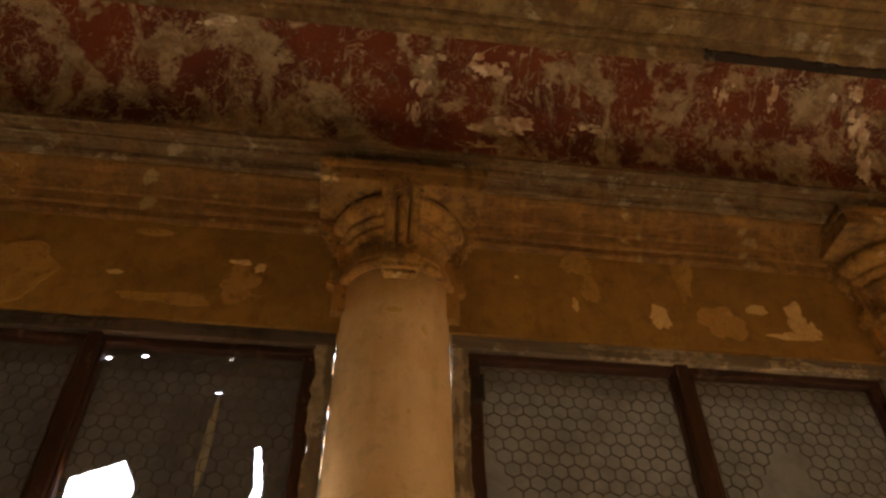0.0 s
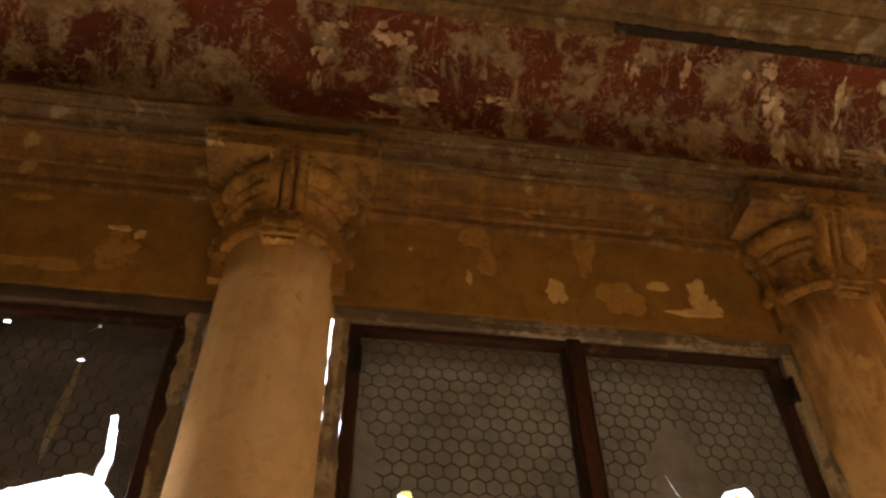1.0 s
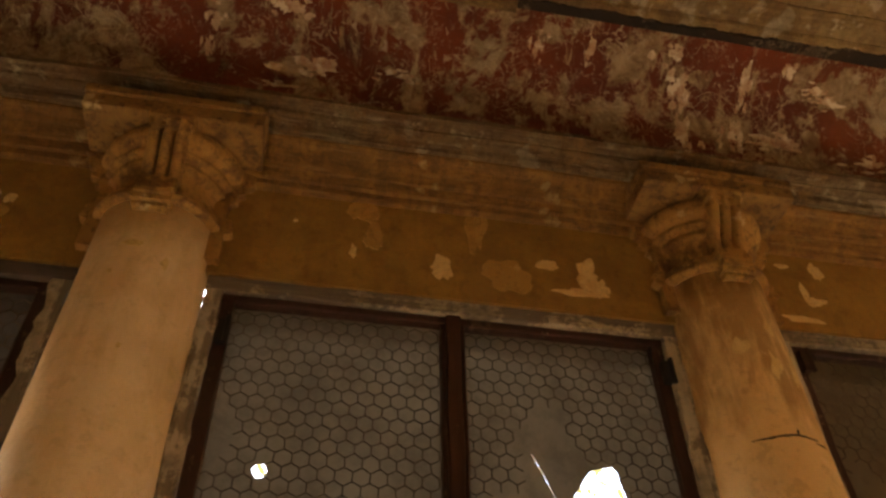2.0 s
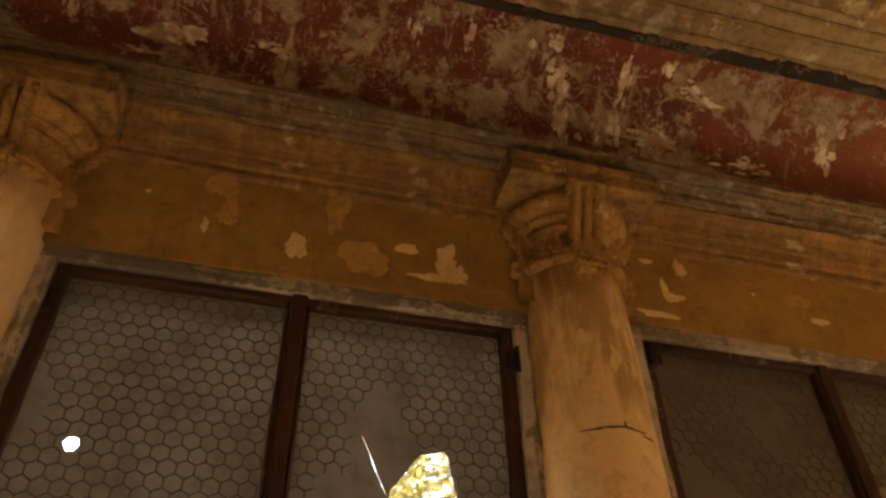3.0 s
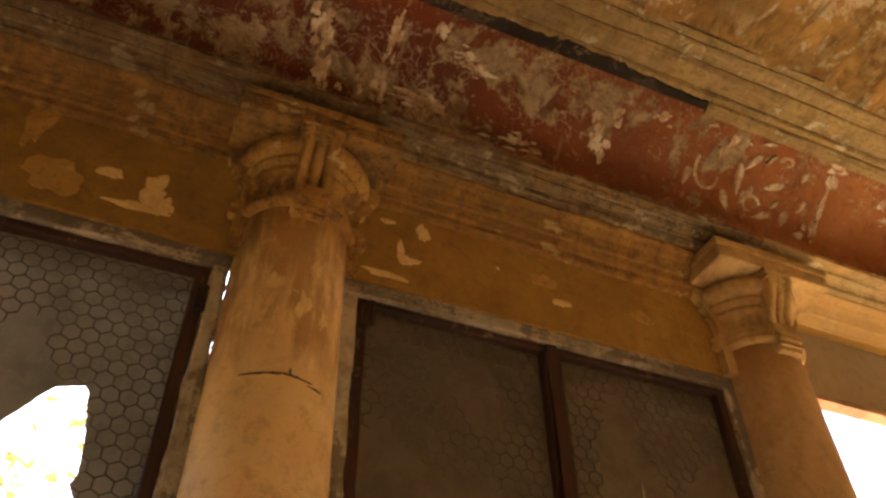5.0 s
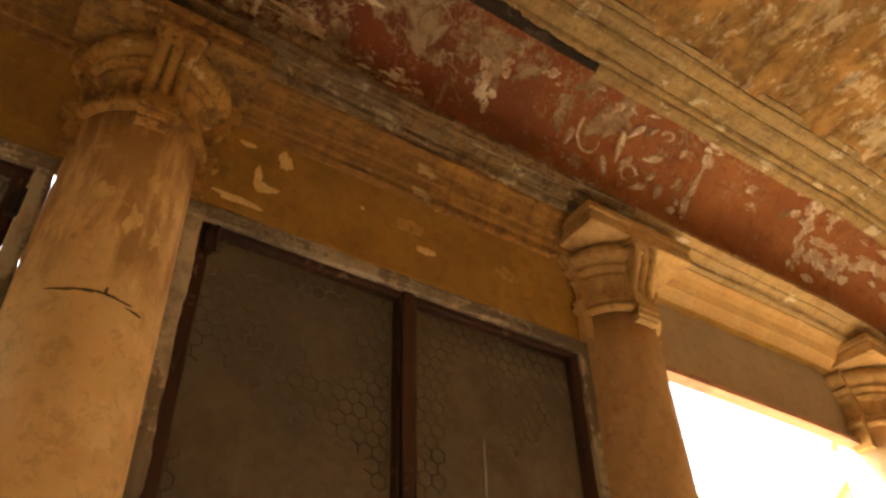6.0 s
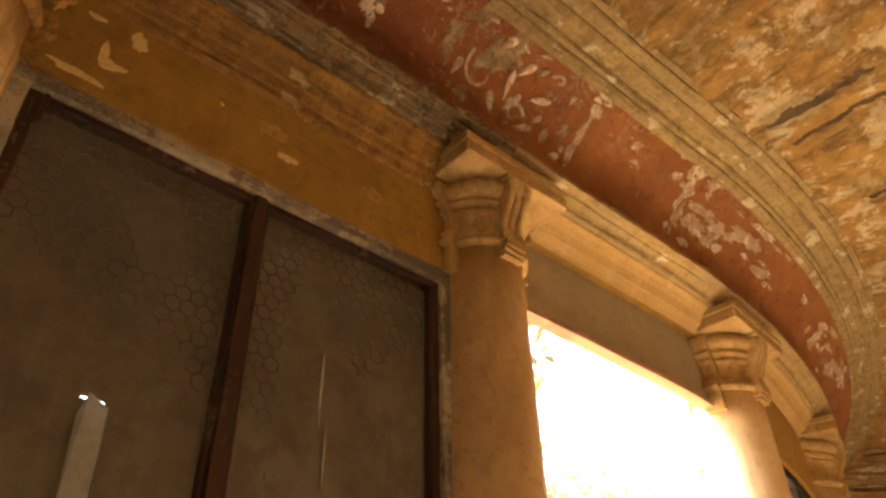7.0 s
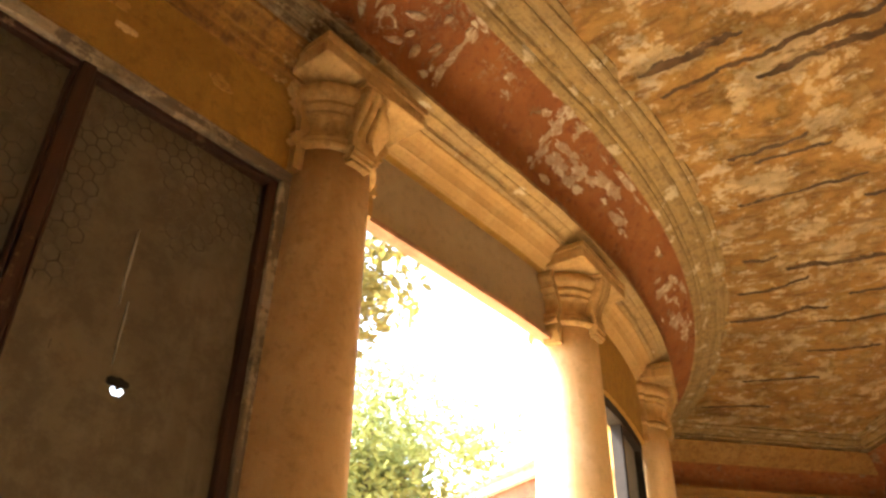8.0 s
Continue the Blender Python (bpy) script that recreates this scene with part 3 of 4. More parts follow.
def column():
    ob = new("column")
    shaft = [(0.192, 0.16), (0.192, 0.2)] + [(0.19 - 0.034 * (k / 20) ** 1.3, 0.2 + 2.94 * k / 20) for k in range(21)]
    part("shaft", lathe(shaft, 56, 0.3, 0.006), COLUMN, ob, "smooth tapered buff shaft with flaking wash")
    base = [(0.25, 0.0), (0.25, 0.06), (0.24, 0.07), (0.245, 0.10), (0.225, 0.13), (0.21, 0.14), (0.205, 0.16)]
    part("base", lathe(base, 40), COLUMN, ob)
    neck = [(0.155, 3.135), (0.170, 3.138), (0.179, 3.147), (0.179, 3.158), (0.170, 3.167), (0.163, 3.17), (0.163, 3.176), (0.17, 3.178), (0.171, 3.186), (0.166, 3.191), (0.155, 3.194)]
    part("necking_ring", lathe(neck, 56), CAPITAL, ob)
    bell = [(0.152, 3.19), (0.150, 3.22), (0.151, 3.245), (0.156, 3.262), (0.163, 3.27), (0.171, 3.274), (0.174, 3.281), (0.171, 3.288), (0.168, 3.291), (0.172, 3.298), (0.182, 3.303), (0.188, 3.310), (0.188, 3.317), (0.184, 3.323),
            (0.180, 3.327), (0.185, 3.333), (0.197, 3.338), (0.207, 3.348), (0.213, 3.362), (0.213, 3.378), (0.207, 3.392), (0.196, 3.402), (0.18, 3.407)]
    part("echinus", lathe(bell, 56, 1.0, 0.01), CAPITAL, ob, "swelling ribbed echinus in worn ochre plaster")
    # square abacus over a plain block
    bm = bmesh.new()
    box(bm, -0.25, 0.25, -0.238, 0.14, 3.405, 3.458, 0.006)
    box(bm, -0.256, 0.256, -0.243, 0.14, 3.46, 3.492, 0.006)
    part("abacus", bm, ABACUS, ob, "square dark orange abacus")
    # the capital's outline carried on to the wall behind it
    bm = bmesh.new()
    half = [(r + 0.026 + 0.007 * noise.noise((z * 40, 3, 1)), z) for r, z in [(0.156, 3.04), (0.16, 3.08)] + neck + bell]
    outline = [(x, z) for x, z in half] + [(-x - 0.006 * noise.noise((z * 50, 7, 1)), z) for x, z in reversed(half)]
    fr = [bm.verts.new((x, -0.058, z)) for x, z in outline]
    bk = [bm.verts.new((x * 1.02, 0.02, z)) for x, z in outline]
    bm.faces.new(fr)
    for k in range(len(outline)):
        q = (k + 1) % len(outline)
        bm.faces.new((fr[k], bk[k], bk[q], fr[q]))
    bmesh.ops.recalc_face_normals(bm, faces=bm.faces)
    part("wall_backing", bm, CAPITAL, ob, "cracked plaster backing of the capital")
    # fluted tongue in front of the capital, with a small block on the necking ring
    bm = bmesh.new()
    ys = [(3.205, -0.168), (3.24, -0.174), (3.27, -0.190), (3.30, -0.208), (3.34, -0.222), (3.385, -0.232)]
    for cx in (-0.036, 0.0, 0.036):
        prev = None
        for z, y in ys:
            ring = [bm.verts.new((cx + dx, y + dy, z)) for dx, dy in ((-0.016, 0.06), (-0.016, 0.002), (-0.009, -0.012), (0.009, -0.012), (0.016, 0.002), (0.016, 0.06))]
            if prev:
                for k in range(5):
                    f = bm.faces.new((prev[k], prev[k + 1], ring[k + 1], ring[k]))
                    f.smooth = True
            prev = ring
    for z0, z1, w, y in ((3.092, 3.106, 0.045, -0.18), (3.108, 3.128, 0.052, -0.188), (3.13, 3.152, 0.048, -0.194), (3.155, 3.178, 0.054, -0.19), (3.18, 3.205, 0.05, -0.184)):
        box(bm, -w, w, y, -0.12, z0, z1, 0.004)
    for z, y, w in ((3.39, -0.236, 0.066), (3.366, -0.232, 0.06), (3.344, -0.226, 0.056)):
        box(bm, -w, w, y - 0.008, -0.16, z, z + 0.02, 0.006)
    part("fluted_tongue", bm, CAPITAL, ob, "small fluted plaster tongue")
    return ob


first = tagged(column(), "round ochre plaster column with a moulded capital and peeling wash", "column", "columns of the verandah")
COLUMNS = []
for i, u in enumerate(COLS):
    p = plan(u, -0.03)
    m = Matrix.Translation(p) @ Matrix.Rotation(turn(u), 4, 'Z')
    if i == 0:
        first.matrix_basis = m
        COLUMNS.append(first)
    else:
        COLUMNS.append(copy_thing(first, m))


def recolour(ob, material, names=("shaft",)):
    """Give parts of one column a material of their own."""
    for child in ob.children:
        if child.name.split(".")[0] in names:
            child.data = child.data.copy()
            child.data.materials[0] = material


recolour(COLUMNS[3], COLUMN_RUN)
# this shaft alone is set darker and browner than the others
recolour(COLUMNS[4], COLUMN_DARK)
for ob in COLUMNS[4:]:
    recolour(ob, CAPITAL_BUFF, ("necking_ring", "echinus", "fluted_tongue", "wall_backing", "abacus"))


# ---------- windows ----------
def hexes(bm, x0, x1, z0, z1, y, cell=0.0415, w=0.0017, keep=None):
    """Hexagonal netting of flat wires."""
    s = cell / math.sqrt(3)
    done = set()
    rowh = 1.5 * s
    for r in range(int((z1 - z0) / rowh) + 2):
        for c in range(int((x1 - x0) / cell) + 2):
            cx, cz = x0 + c * cell + (cell / 2 if r % 2 else 0), z0 + r * rowh
            pts = [(cx + s * math.sin(math.pi / 3 * k), cz + s * math.cos(math.pi / 3 * k)) for k in range(6)]
            for k in range(6):
                a, b = pts[k], pts[(k + 1) % 6]
                key = tuple(sorted(((round(a[0], 3), round(a[1], 3)), (round(b[0], 3), round(b[1], 3)))))
                if key in done:
                    continue
                done.add(key)
                if not all(x0 <= p[0] <= x1 and z0 <= p[1] <= z1 for p in (a, b)):
                    continue
                if keep and not keep((a[0] + b[0]) / 2, (a[1] + b[1]) / 2):
                    continue
                j = 0.0022
                a = (a[0] + j * noise.noise((a[0] * 31, a[1] * 31, 0)), a[1] + j * noise.noise((a[0] * 31, a[1] * 31, 5)))
                b = (b[0] + j * noise.noise((b[0] * 31, b[1] * 31, 0)), b[1] + j * noise.noise((b[0] * 31, b[1] * 31, 5)))
                d = Vector((b[0] - a[0], 0, b[1] - a[1])).normalized()
                nrm = Vector((-d.z, 0, d.x)) * w
                va, vb = Vector((a[0], y, a[1])), Vector((b[0], y, b[1]))
                front = Vector((0, -w * 1.4, 0))
                r0 = [bm.verts.new(v) for v in (va + nrm, va + front, va - nrm)]
                r1 = [bm.verts.new(v) for v in (vb + nrm, vb + front, vb - nrm)]
                for q in range(2):
                    bm.faces.new((r0[q], r0[q + 1], r1[q + 1], r1[q]))


def ragged_loop(hx, hz, rx, rz, seed):
    """The outline of a break in glass: straight cracks between uneven corners."""
    n = 9 if max(rx, rz) > 0.05 else 6
    if max(rx, rz) / min(rx, rz) > 4:
        n = 14
    pts = []
    for k in range(n):
        a = 2 * math.pi * (k + 0.35 * noise.noise((k * 3.3, seed, 1))) / n
        q = 1.0 + 0.42 * noise.noise((k * 1.9, seed * 7.1, 3))
        pts.append((hx + rx * q * math.cos(a), hz + rz * q * math.sin(a)))
    out = []
    for (ax, az), (bx, bz) in zip(pts, pts[1:] + pts[:1]):
        for k in range(4):
            f = k / 4
            w = 0.05 * min(rx, rz) if k else 0.0
            out.append((ax + (bx - ax) * f + w * noise.noise((ax * 90, f * 7, 2)), az + (bz - az) * f + w * noise.noise((az * 90, f * 7, 5))))
    return out


def broken(corners):
    """The ragged outline of a large break between its main corners."""
    out = []
    for (ax, az), (bx, bz) in zip(corners, corners[1:] + corners[:1]):
        n = max(2, int(math.hypot(bx - ax, bz - az) / 0.012))
        for k in range(n):
            f = k / n
            w = 0.0035 if k else 0.0
            x, z = ax + (bx - ax) * f, az + (bz - az) * f
            out.append((x + w * noise.noise((x * 70, z * 70, 2)), z + w * noise.noise((x * 70, z * 70, 5))))
    return out


def inside(x, z, ring):
    odd = False
    for (ax, az), (bx, bz) in zip(ring, ring[1:] + ring[:1]):
        if (az > z) != (bz > z) and x < ax + (z - az) * (bx - ax) / (bz - az):
            odd = not odd
    return odd


def pane(x0, x1, z0, z1, y, loops):
    """A sheet of glass 3 mm thick; loops are outlines of what is broken out of it."""
    bm = bmesh.new()
    rings = [[(x0, z0), (x1, z0), (x1, z1), (x0, z1)]] + [[(min(max(x, x0 + 0.002), x1 - 0.002), z) for x, z in lp] for lp in loops]
    edges = []
    for ring in rings:
        vs = [bm.verts.new((x, y, z)) for x, z in ring]
        edges += [bm.edges.new((vs[k], vs[(k + 1) % len(vs)])) for k in range(len(vs))]
    bmesh.ops.triangle_fill(bm, use_beauty=True, use_dissolve=False, edges=edges)
    made = bmesh.ops.extrude_face_region(bm, geom=bm.faces[:])
    bmesh.ops.translate(bm, verts=[v for v in made["geom"] if isinstance(v, bmesh.types.BMVert)], vec=(0, 0.003, 0))
    bmesh.ops.recalc_face_normals(bm, faces=bm.faces)
    return bm


def worn_box(bm, x0, x1, y0, y1, z0, z1, amp=0.003, along='z', step=0.05, seed=0.0):
    """A timber with slightly eaten edges."""
    lo, hi = (z0, z1) if along == 'z' else (x0, x1)
    ss = steps(lo, hi, step)
    e = 0.004
    rows = []
    for s in ss:
        sec = []
        A, B = (x0, x1) if along == 'z' else (z0, z1)
        for k, (p, q) in enumerate(((A + e, y0), (B - e, y0), (B, y0 + e), (B, y1), (A, y1), (A, y0 + e))):
            p += amp * noise.noise((s * 8, k * 1.7 + seed, A)) + 0.6 * amp * noise.noise((s * 30, k * 1.7 + seed, A))
            q += 0.5 * amp * noise.noise((s * 9, k * 2.1 + seed, 4 + A))
            sec.append(bm.verts.new((p, q, s) if along == 'z' else (s, q, p)))
        rows.append(sec)
    for a, b in zip(rows, rows[1:]):
        for k in range(6):
            bm.faces.new((a[k], a[(k + 1) % 6], b[(k + 1) % 6], b[k]))
    bm.faces.new(list(reversed(rows[0])))
    bm.faces.new(rows[-1])
    return bm


def tidy(bm):
    bmesh.ops.recalc_face_normals(bm, faces=bm.faces)
    return bm


def window(name, x0, x1, mx, head, label, holes=(), breaks=(), keep=None, ragged=0.003, glass=PANE, lower=(True, True), head_wood=FRAME_H):
    """Timber frame, mullion, two sashes with dusty glass and wire netting. x0, x1: the frame's outer edges. lower:
    which unseen lower leaves are glazed to cut the light.
    """
    ob = tagged(new(name), label, "window", kind="structure")
    z0, z1, zt = 0.5, head, 1.72
    fy0, fy1, jw, sw, ht = FACE + 0.004, FACE + 0.10, 0.045, 0.036, 0.05
    part("window_frame_head", tidy(worn_box(bmesh.new(), x0, x1, fy0, fy1, z1 - ht, z1 - 0.002, 0.005, 'x', 0.03, x0)), head_wood, ob, "weathered grey head with worn paint")
    part("window_sill", tidy(worn_box(bmesh.new(), x0, x1, fy0 - 0.02, fy1, z0, z0 + 0.06, 0.003, 'x')), FRAME, ob)
    for a, b in ((x0, x0 + jw), (x1 - jw, x1)):
        part("window_jamb", tidy(worn_box(bmesh.new(), a, b, fy0 + 0.001, fy1, z0 + 0.06, z1 - ht, ragged, 'z', 0.02, a)), FRAME, ob, "weathered grey-brown jamb with flaking paint")
    part("mullion", tidy(worn_box(bmesh.new(), mx - 0.021, mx + 0.021, fy0 + 0.008, fy0 + 0.06, z0 + 0.06, z1 - ht + 0.001, 0.0035, 'z', 0.03, mx)), SASH, ob, "red-brown painted mullion")
    for a, b in ((x0 + jw, mx - 0.021), (mx + 0.021, x1 - jw)):
        part("sash_rail", tidy(worn_box(bmesh.new(), a, b, fy0 + 0.016, fy0 + 0.056, z1 - ht - 0.026, z1 - ht, 0.003, 'x', 0.04, a)), SASH, ob, "red-brown sash rail")
        for p, q in ((a, a + (sw if a < mx - 0.03 else 0.012)), (b - (sw if b > mx else 0.012), b)):
            part("sash_stile", tidy(worn_box(bmesh.new(), p, q, fy0 + 0.016, fy0 + 0.056, zt, z1 - ht - 0.026, 0.003, 'z', 0.04, p)), SASH, ob, "red-brown sash stile")
        # rail made up below view, where the unseen lower opening begins
        part("transom_rail", tidy(worn_box(bmesh.new(), a, b, fy0 + 0.016, fy0 + 0.056, zt - 0.05, zt, 0.002, 'x', 0.05, a)), SASH, ob, "red-brown rail added over the unseen lower opening")
        hs = [h for h in holes if a < h[0] < b]
        bs = [broken(c) for c in breaks if a < c[0][0] < b]
        part("pane", pane(a + 0.006, b - 0.006, zt - 0.01, z1 - ht - 0.02, FACE + 0.05, [ragged_loop(*h, h[0] * 3.7 + h[1]) for h in hs] + bs), glass, ob, "dusty broken glass" if hs or bs else "dusty glass")

        # unseen lower panes, put in or left open to steer light from below
        if lower[0 if a < mx else 1]:
            part("pane", pane(a + 0.006, b - 0.006, z0 + 0.06, zt - 0.045, FACE + 0.05, []), glass, ob, "dusty glass")

        def kept(x, z, hs=hs, bs=bs):
            if keep and not keep(x, z):
                return False
            if any(inside(x, z, ring) for ring in bs):
                return False
            return not any(math.hypot((x - h[0]) / h[2], (z - h[1]) / h[3]) < 1.15 for h in hs)
        bm = bmesh.new()
        hexes(bm, a + 0.008, b - 0.008, zt, z1 - ht - 0.022, FACE + 0.046, keep=kept)
        tagged(part("wire_netting", bm, CAKED if glass is GRIME else WIRE, ob, "rusty hexagonal wire netting"), kind="stuff")
    return ob


w1 = window("window_1", -1.47, -0.203, -0.84, HEADS[1], "broken smoky window with wire netting and a torn frame",
            holes=[(-1.15, 2.2, 0.13, 0.15), (-0.492, 2.795, 0.011, 0.004), (-0.477, 2.905, 0.005, 0.003), (-0.706, 2.898, 0.010, 0.005), (-0.795, 2.885, 0.010, 0.006)],
            breaks=[[(-0.79, 2.535), (-0.735, 2.56), (-0.676, 2.587), (-0.639, 2.52), (-0.641, 2.457), (-0.6, 2.42), (-0.512, 2.449), (-0.404, 2.486), (-0.371, 2.479), (-0.361, 2.544), (-0.375, 2.64), (-0.362, 2.645), (-0.35, 2.597), (-0.342, 2.531), (-0.346, 2.465), (-0.316, 2.434), (-0.33, 2.05), (-0.79, 2.0)]],
            ragged=0.016, glass=PANE_DIM, lower=(False, False), head_wood=HEAD_DIM)
w2 = window("window_2", 0.125, 1.457, 0.797, HEADS[2], "dusty window with wire netting and two broken panes",
            holes=[(0.337, 2.474, 0.020, 0.022)],
            breaks=[[(1.052, 2.346), (1.067, 2.398), (1.07, 2.437), (1.097, 2.473), (1.132, 2.524), (1.148, 2.542), (1.205, 2.558), (1.216, 2.545), (1.243, 2.40), (1.247, 2.346), (1.237, 2.324), (1.262, 2.279), (1.15, 2.235), (1.05, 2.28)],
                    [(0.995, 2.576), (0.9965, 2.576), (1.0125, 2.54), (1.0415, 2.472), (1.061, 2.43), (1.0595, 2.4285), (1.0395, 2.472), (1.0105, 2.54)]],
            keep=lambda x, z: (noise.noise((x * 3.3, z * 3.3, 2)) > -0.35 or z > 2.7) and not (0.93 < x + 0.12 * noise.noise((x * 5, z * 5, 6)) < 1.15 and z + 0.2 * noise.noise((x * 6, z * 6, 4)) < 2.68) and not (0.88 < x < 1.25 and z < 2.46), ragged=0.009, lower=(True, False))
w3 = window("window_3", 1.775, 3.162, 2.455, HEADS[3], "brown dust-caked window with netting partly hidden by grime",
            holes=[(2.775, 2.168, 0.018, 0.017), (2.168, 2.288, 0.026, 0.005)], keep=lambda x, z: 1.0 * noise.noise((x * 4.3, z * 2.9, 8)) + 1.3 * (z - 2.62) + (0.4 if abs(x - 2.47) < 0.12 else 0.0) + (0.2 if x < 1.9 else 0.0) > 0.02, ragged=0.006, glass=GRIME)


def hinge(parent, x, z, material):
    bm = bmesh.new()
    box(bm, x - 0.012, x + 0.012, FACE - 0.002, FACE + 0.03, z - 0.035, z + 0.035, 0.003)
    bmesh.ops.create_cone(bm, cap_ends=True, segments=10, radius1=0.007, radius2=0.007, depth=0.08, matrix=Matrix.Translation((x + 0.012, FACE - 0.004, z)))
    return part("hinge", bm, material, parent, "rusty iron hinge")


hinge(w2, 0.19, 2.83, DARK)
hinge(w2, 1.40, 2.84, DARK)
hinge(w3, 1.85, 2.93, SASH)
bm = bmesh.new()
sag = [(-0.845, FACE - 0.004, 2.93), (-0.85, FACE - 0.012, 2.86), (-0.862, FACE - 0.02, 2.78), (-0.885, FACE - 0.025, 2.71), (-0.92, FACE - 0.025, 2.67), (-0.96, FACE - 0.02, 2.66)]
limb_r = 0.0016
rows = [[bm.verts.new((x + limb_r * math.cos(q), y + limb_r * math.sin(q), z + 0.5 * limb_r * math.sin(q))) for q in (0, 1.57, 3.14, 4.71)] for x, y, z in sag]
for p, q in zip(rows, rows[1:]):
    for k in range(4):
        bm.faces.new((p[k], p[(k + 1) % 4], q[(k + 1) % 4], q[k]))
part("loose_wire", tidy(bm), WIRE, w1, "loose hanging wire")
bm = bmesh.new()
film = [(2.135, 1.76), (2.215, 1.76), (2.208, 2.05), (2.202, 2.20), (2.198, 2.272), (2.152, 2.293), (2.140, 2.245), (2.146, 2.058)]
fr = [bm.verts.new((x, FACE + 0.038 - 0.004 * (k % 3), z)) for k, (x, z) in enumerate(film)]
bk = [bm.verts.new((x, FACE + 0.040 - 0.004 * (k % 3), z)) for k, (x, z) in enumerate(film)]
bm.faces.new(fr)
bm.faces.new(list(reversed(bk)))
for k in range(len(film)):
    bm.faces.new((fr[k], bk[k], bk[(k + 1) % len(film)], fr[(k + 1) % len(film)]))
part("torn_film", tidy(bm), FILM, w3, "pale torn strip of film on the glass")


# ---------- flaked paint on the wall panels ----------
LAYERS = itertools.count()


def flake(name, parent, x, z, w, h, seed, material=CHIP, y=None, label=""):
    """A place where the paint scaled off, with a ragged edge, 2 mm proud of the wall."""
    bm = bmesh.new()
    n = 56
    ring = []
    for k in range(n):
        a = 2 * math.pi * k / n
        q = 1.0 + 0.6 * noise.noise((math.cos(a) * 1.3, math.sin(a) * 1.3, seed * 3.1)) + 0.22 * noise.noise((math.cos(a) * 3.5, math.sin(a) * 3.5, seed)) + 0.06 * noise.noise((math.cos(a) * 11, math.sin(a) * 11, seed))
        ring.append((x + w * 0.5 * q * math.cos(a), z + h * 0.5 * q * math.sin(a)))
    yy = (FACE if y is None else y) - 0.0004 * (next(LAYERS) % 8)
    front = [bm.verts.new((p, yy - 0.0015, r)) for p, r in ring]
    back = [bm.verts.new((x + (p - x) * 1.02, yy + 0.002, z + (r - z) * 1.02)) for p, r in ring]
    bm.faces.new(front)
    for k in range(n):
        bm.faces.new((front[k], back[k], back[(k + 1) % n], front[(k + 1) % n]))
    bmesh.ops.recalc_face_normals(bm, faces=bm.faces)
    return part(name, bm, material, parent, label)


OLD = aged("older_paler_wash", (0.46, 0.275, 0.07), (0.42, 0.245, 0.058), (0.33, 0.185, 0.045), (0.52, 0.335, 0.11), peel=0.66, scale=2)
panels = {k: bpy.data.objects["wall_panel_%d" % k] for k in (2, 3, 4)}
for k, x, z, w, h in ((3, 0.766, 3.128, 0.06, 0.085), (3, 1.094, 3.185, 0.07, 0.04), (3, 1.216, 3.165, 0.075, 0.11), (3, 1.185, 3.092, 0.15, 0.026), (3, 0.505, 3.154, 0.02, 0.05), (3, 1.25, 3.12, 0.05, 0.07),
                      (4, 2.017, 3.30, 0.04, 0.068), (4, 1.966, 3.166, 0.055, 0.034), (4, 1.944, 3.198, 0.022, 0.075), (4, 1.996, 3.172, 0.03, 0.018), (4, 2.506, 3.165, 0.062, 0.03), (4, 2.56, 3.375, 0.05, 0.03), (4, 1.90, 3.088, 0.13, 0.022),
                      (2, -0.847, 3.147, 0.045, 0.016), (2, -0.44, 3.2, 0.03, 0.03), (2, -0.5, 3.22, 0.06, 0.018), (4, 1.90, 3.31, 0.04, 0.018), (4, 2.28, 3.24, 0.012, 0.01), (3, 0.33, 3.25, 0.012, 0.012)):
    flake("paint_flake", panels[k], x, z, w, h, x * 7 + z)
for k, x, z, w, h in ((3, 0.955, 3.125, 0.15, 0.10), (3, 0.873, 3.31, 0.06, 0.2), (3, 0.525, 3.335, 0.1, 0.1), (3, 0.56, 3.22, 0.06, 0.09), (2, -1.12, 3.11, 0.2, 0.2), (2, -0.49, 3.13, 0.10, 0.14), (2, -0.673, 3.065, 0.24, 0.044), (2, -0.768, 3.32, 0.10, 0.03),
                      (4, 2.45, 3.24, 0.1, 0.06), (4, 2.83, 3.2, 0.08, 0.05)):
    flake("older_wash", panels[k], x, z, w, h, x * 5 + z, OLD, FACE + 0.0008)

for w, x, z, wd, h in ((w1, -0.494, 2.64, 0.022, 0.28), (w3, 2.722, 2.50, 0.007, 0.20), (w3, 2.745, 2.33, 0.005, 0.16)):
    flake("pale_streak", w, x, z, wd, h, x * 3 + z, FILM, FACE + 0.0485, "pale run of lime on the glass")
# black patch laid on the glass for the darkness seen through the break
flake("grime_blot", w3, 2.775, 2.186, 0.05, 0.035, 4.0, DARK, FACE + 0.0485, "black patch put in for the dark behind the broken glass")

# ---------- stucco on the frieze ----------
STUCCO = aged("pinkish_stucco", (0.56, 0.45, 0.31), (0.48, 0.35, 0.23), (0.36, 0.19, 0.11), (0.68, 0.59, 0.45), peel=0.52, soft=0.05, scale=5)
frieze = bpy.data.objects["frieze"]


def on_cove(u, deg, lift=0.0):
    """A place on the frieze; deg runs from 0 at its foot to 86 at its head."""
    z = 3.655 + 0.292 * math.sin(radians(deg))
    for (d0, z0), (d1, z1) in zip(COVE, COVE[1:]):
        if z <= z1:
            break
    f = (z - z0) / (z1 - z0)
    side = Vector((z1 - z0, -(d1 - d0))).normalized() * lift
    return plan(u, d0 + (d1 - d0) * f + side.x, z + side.y)


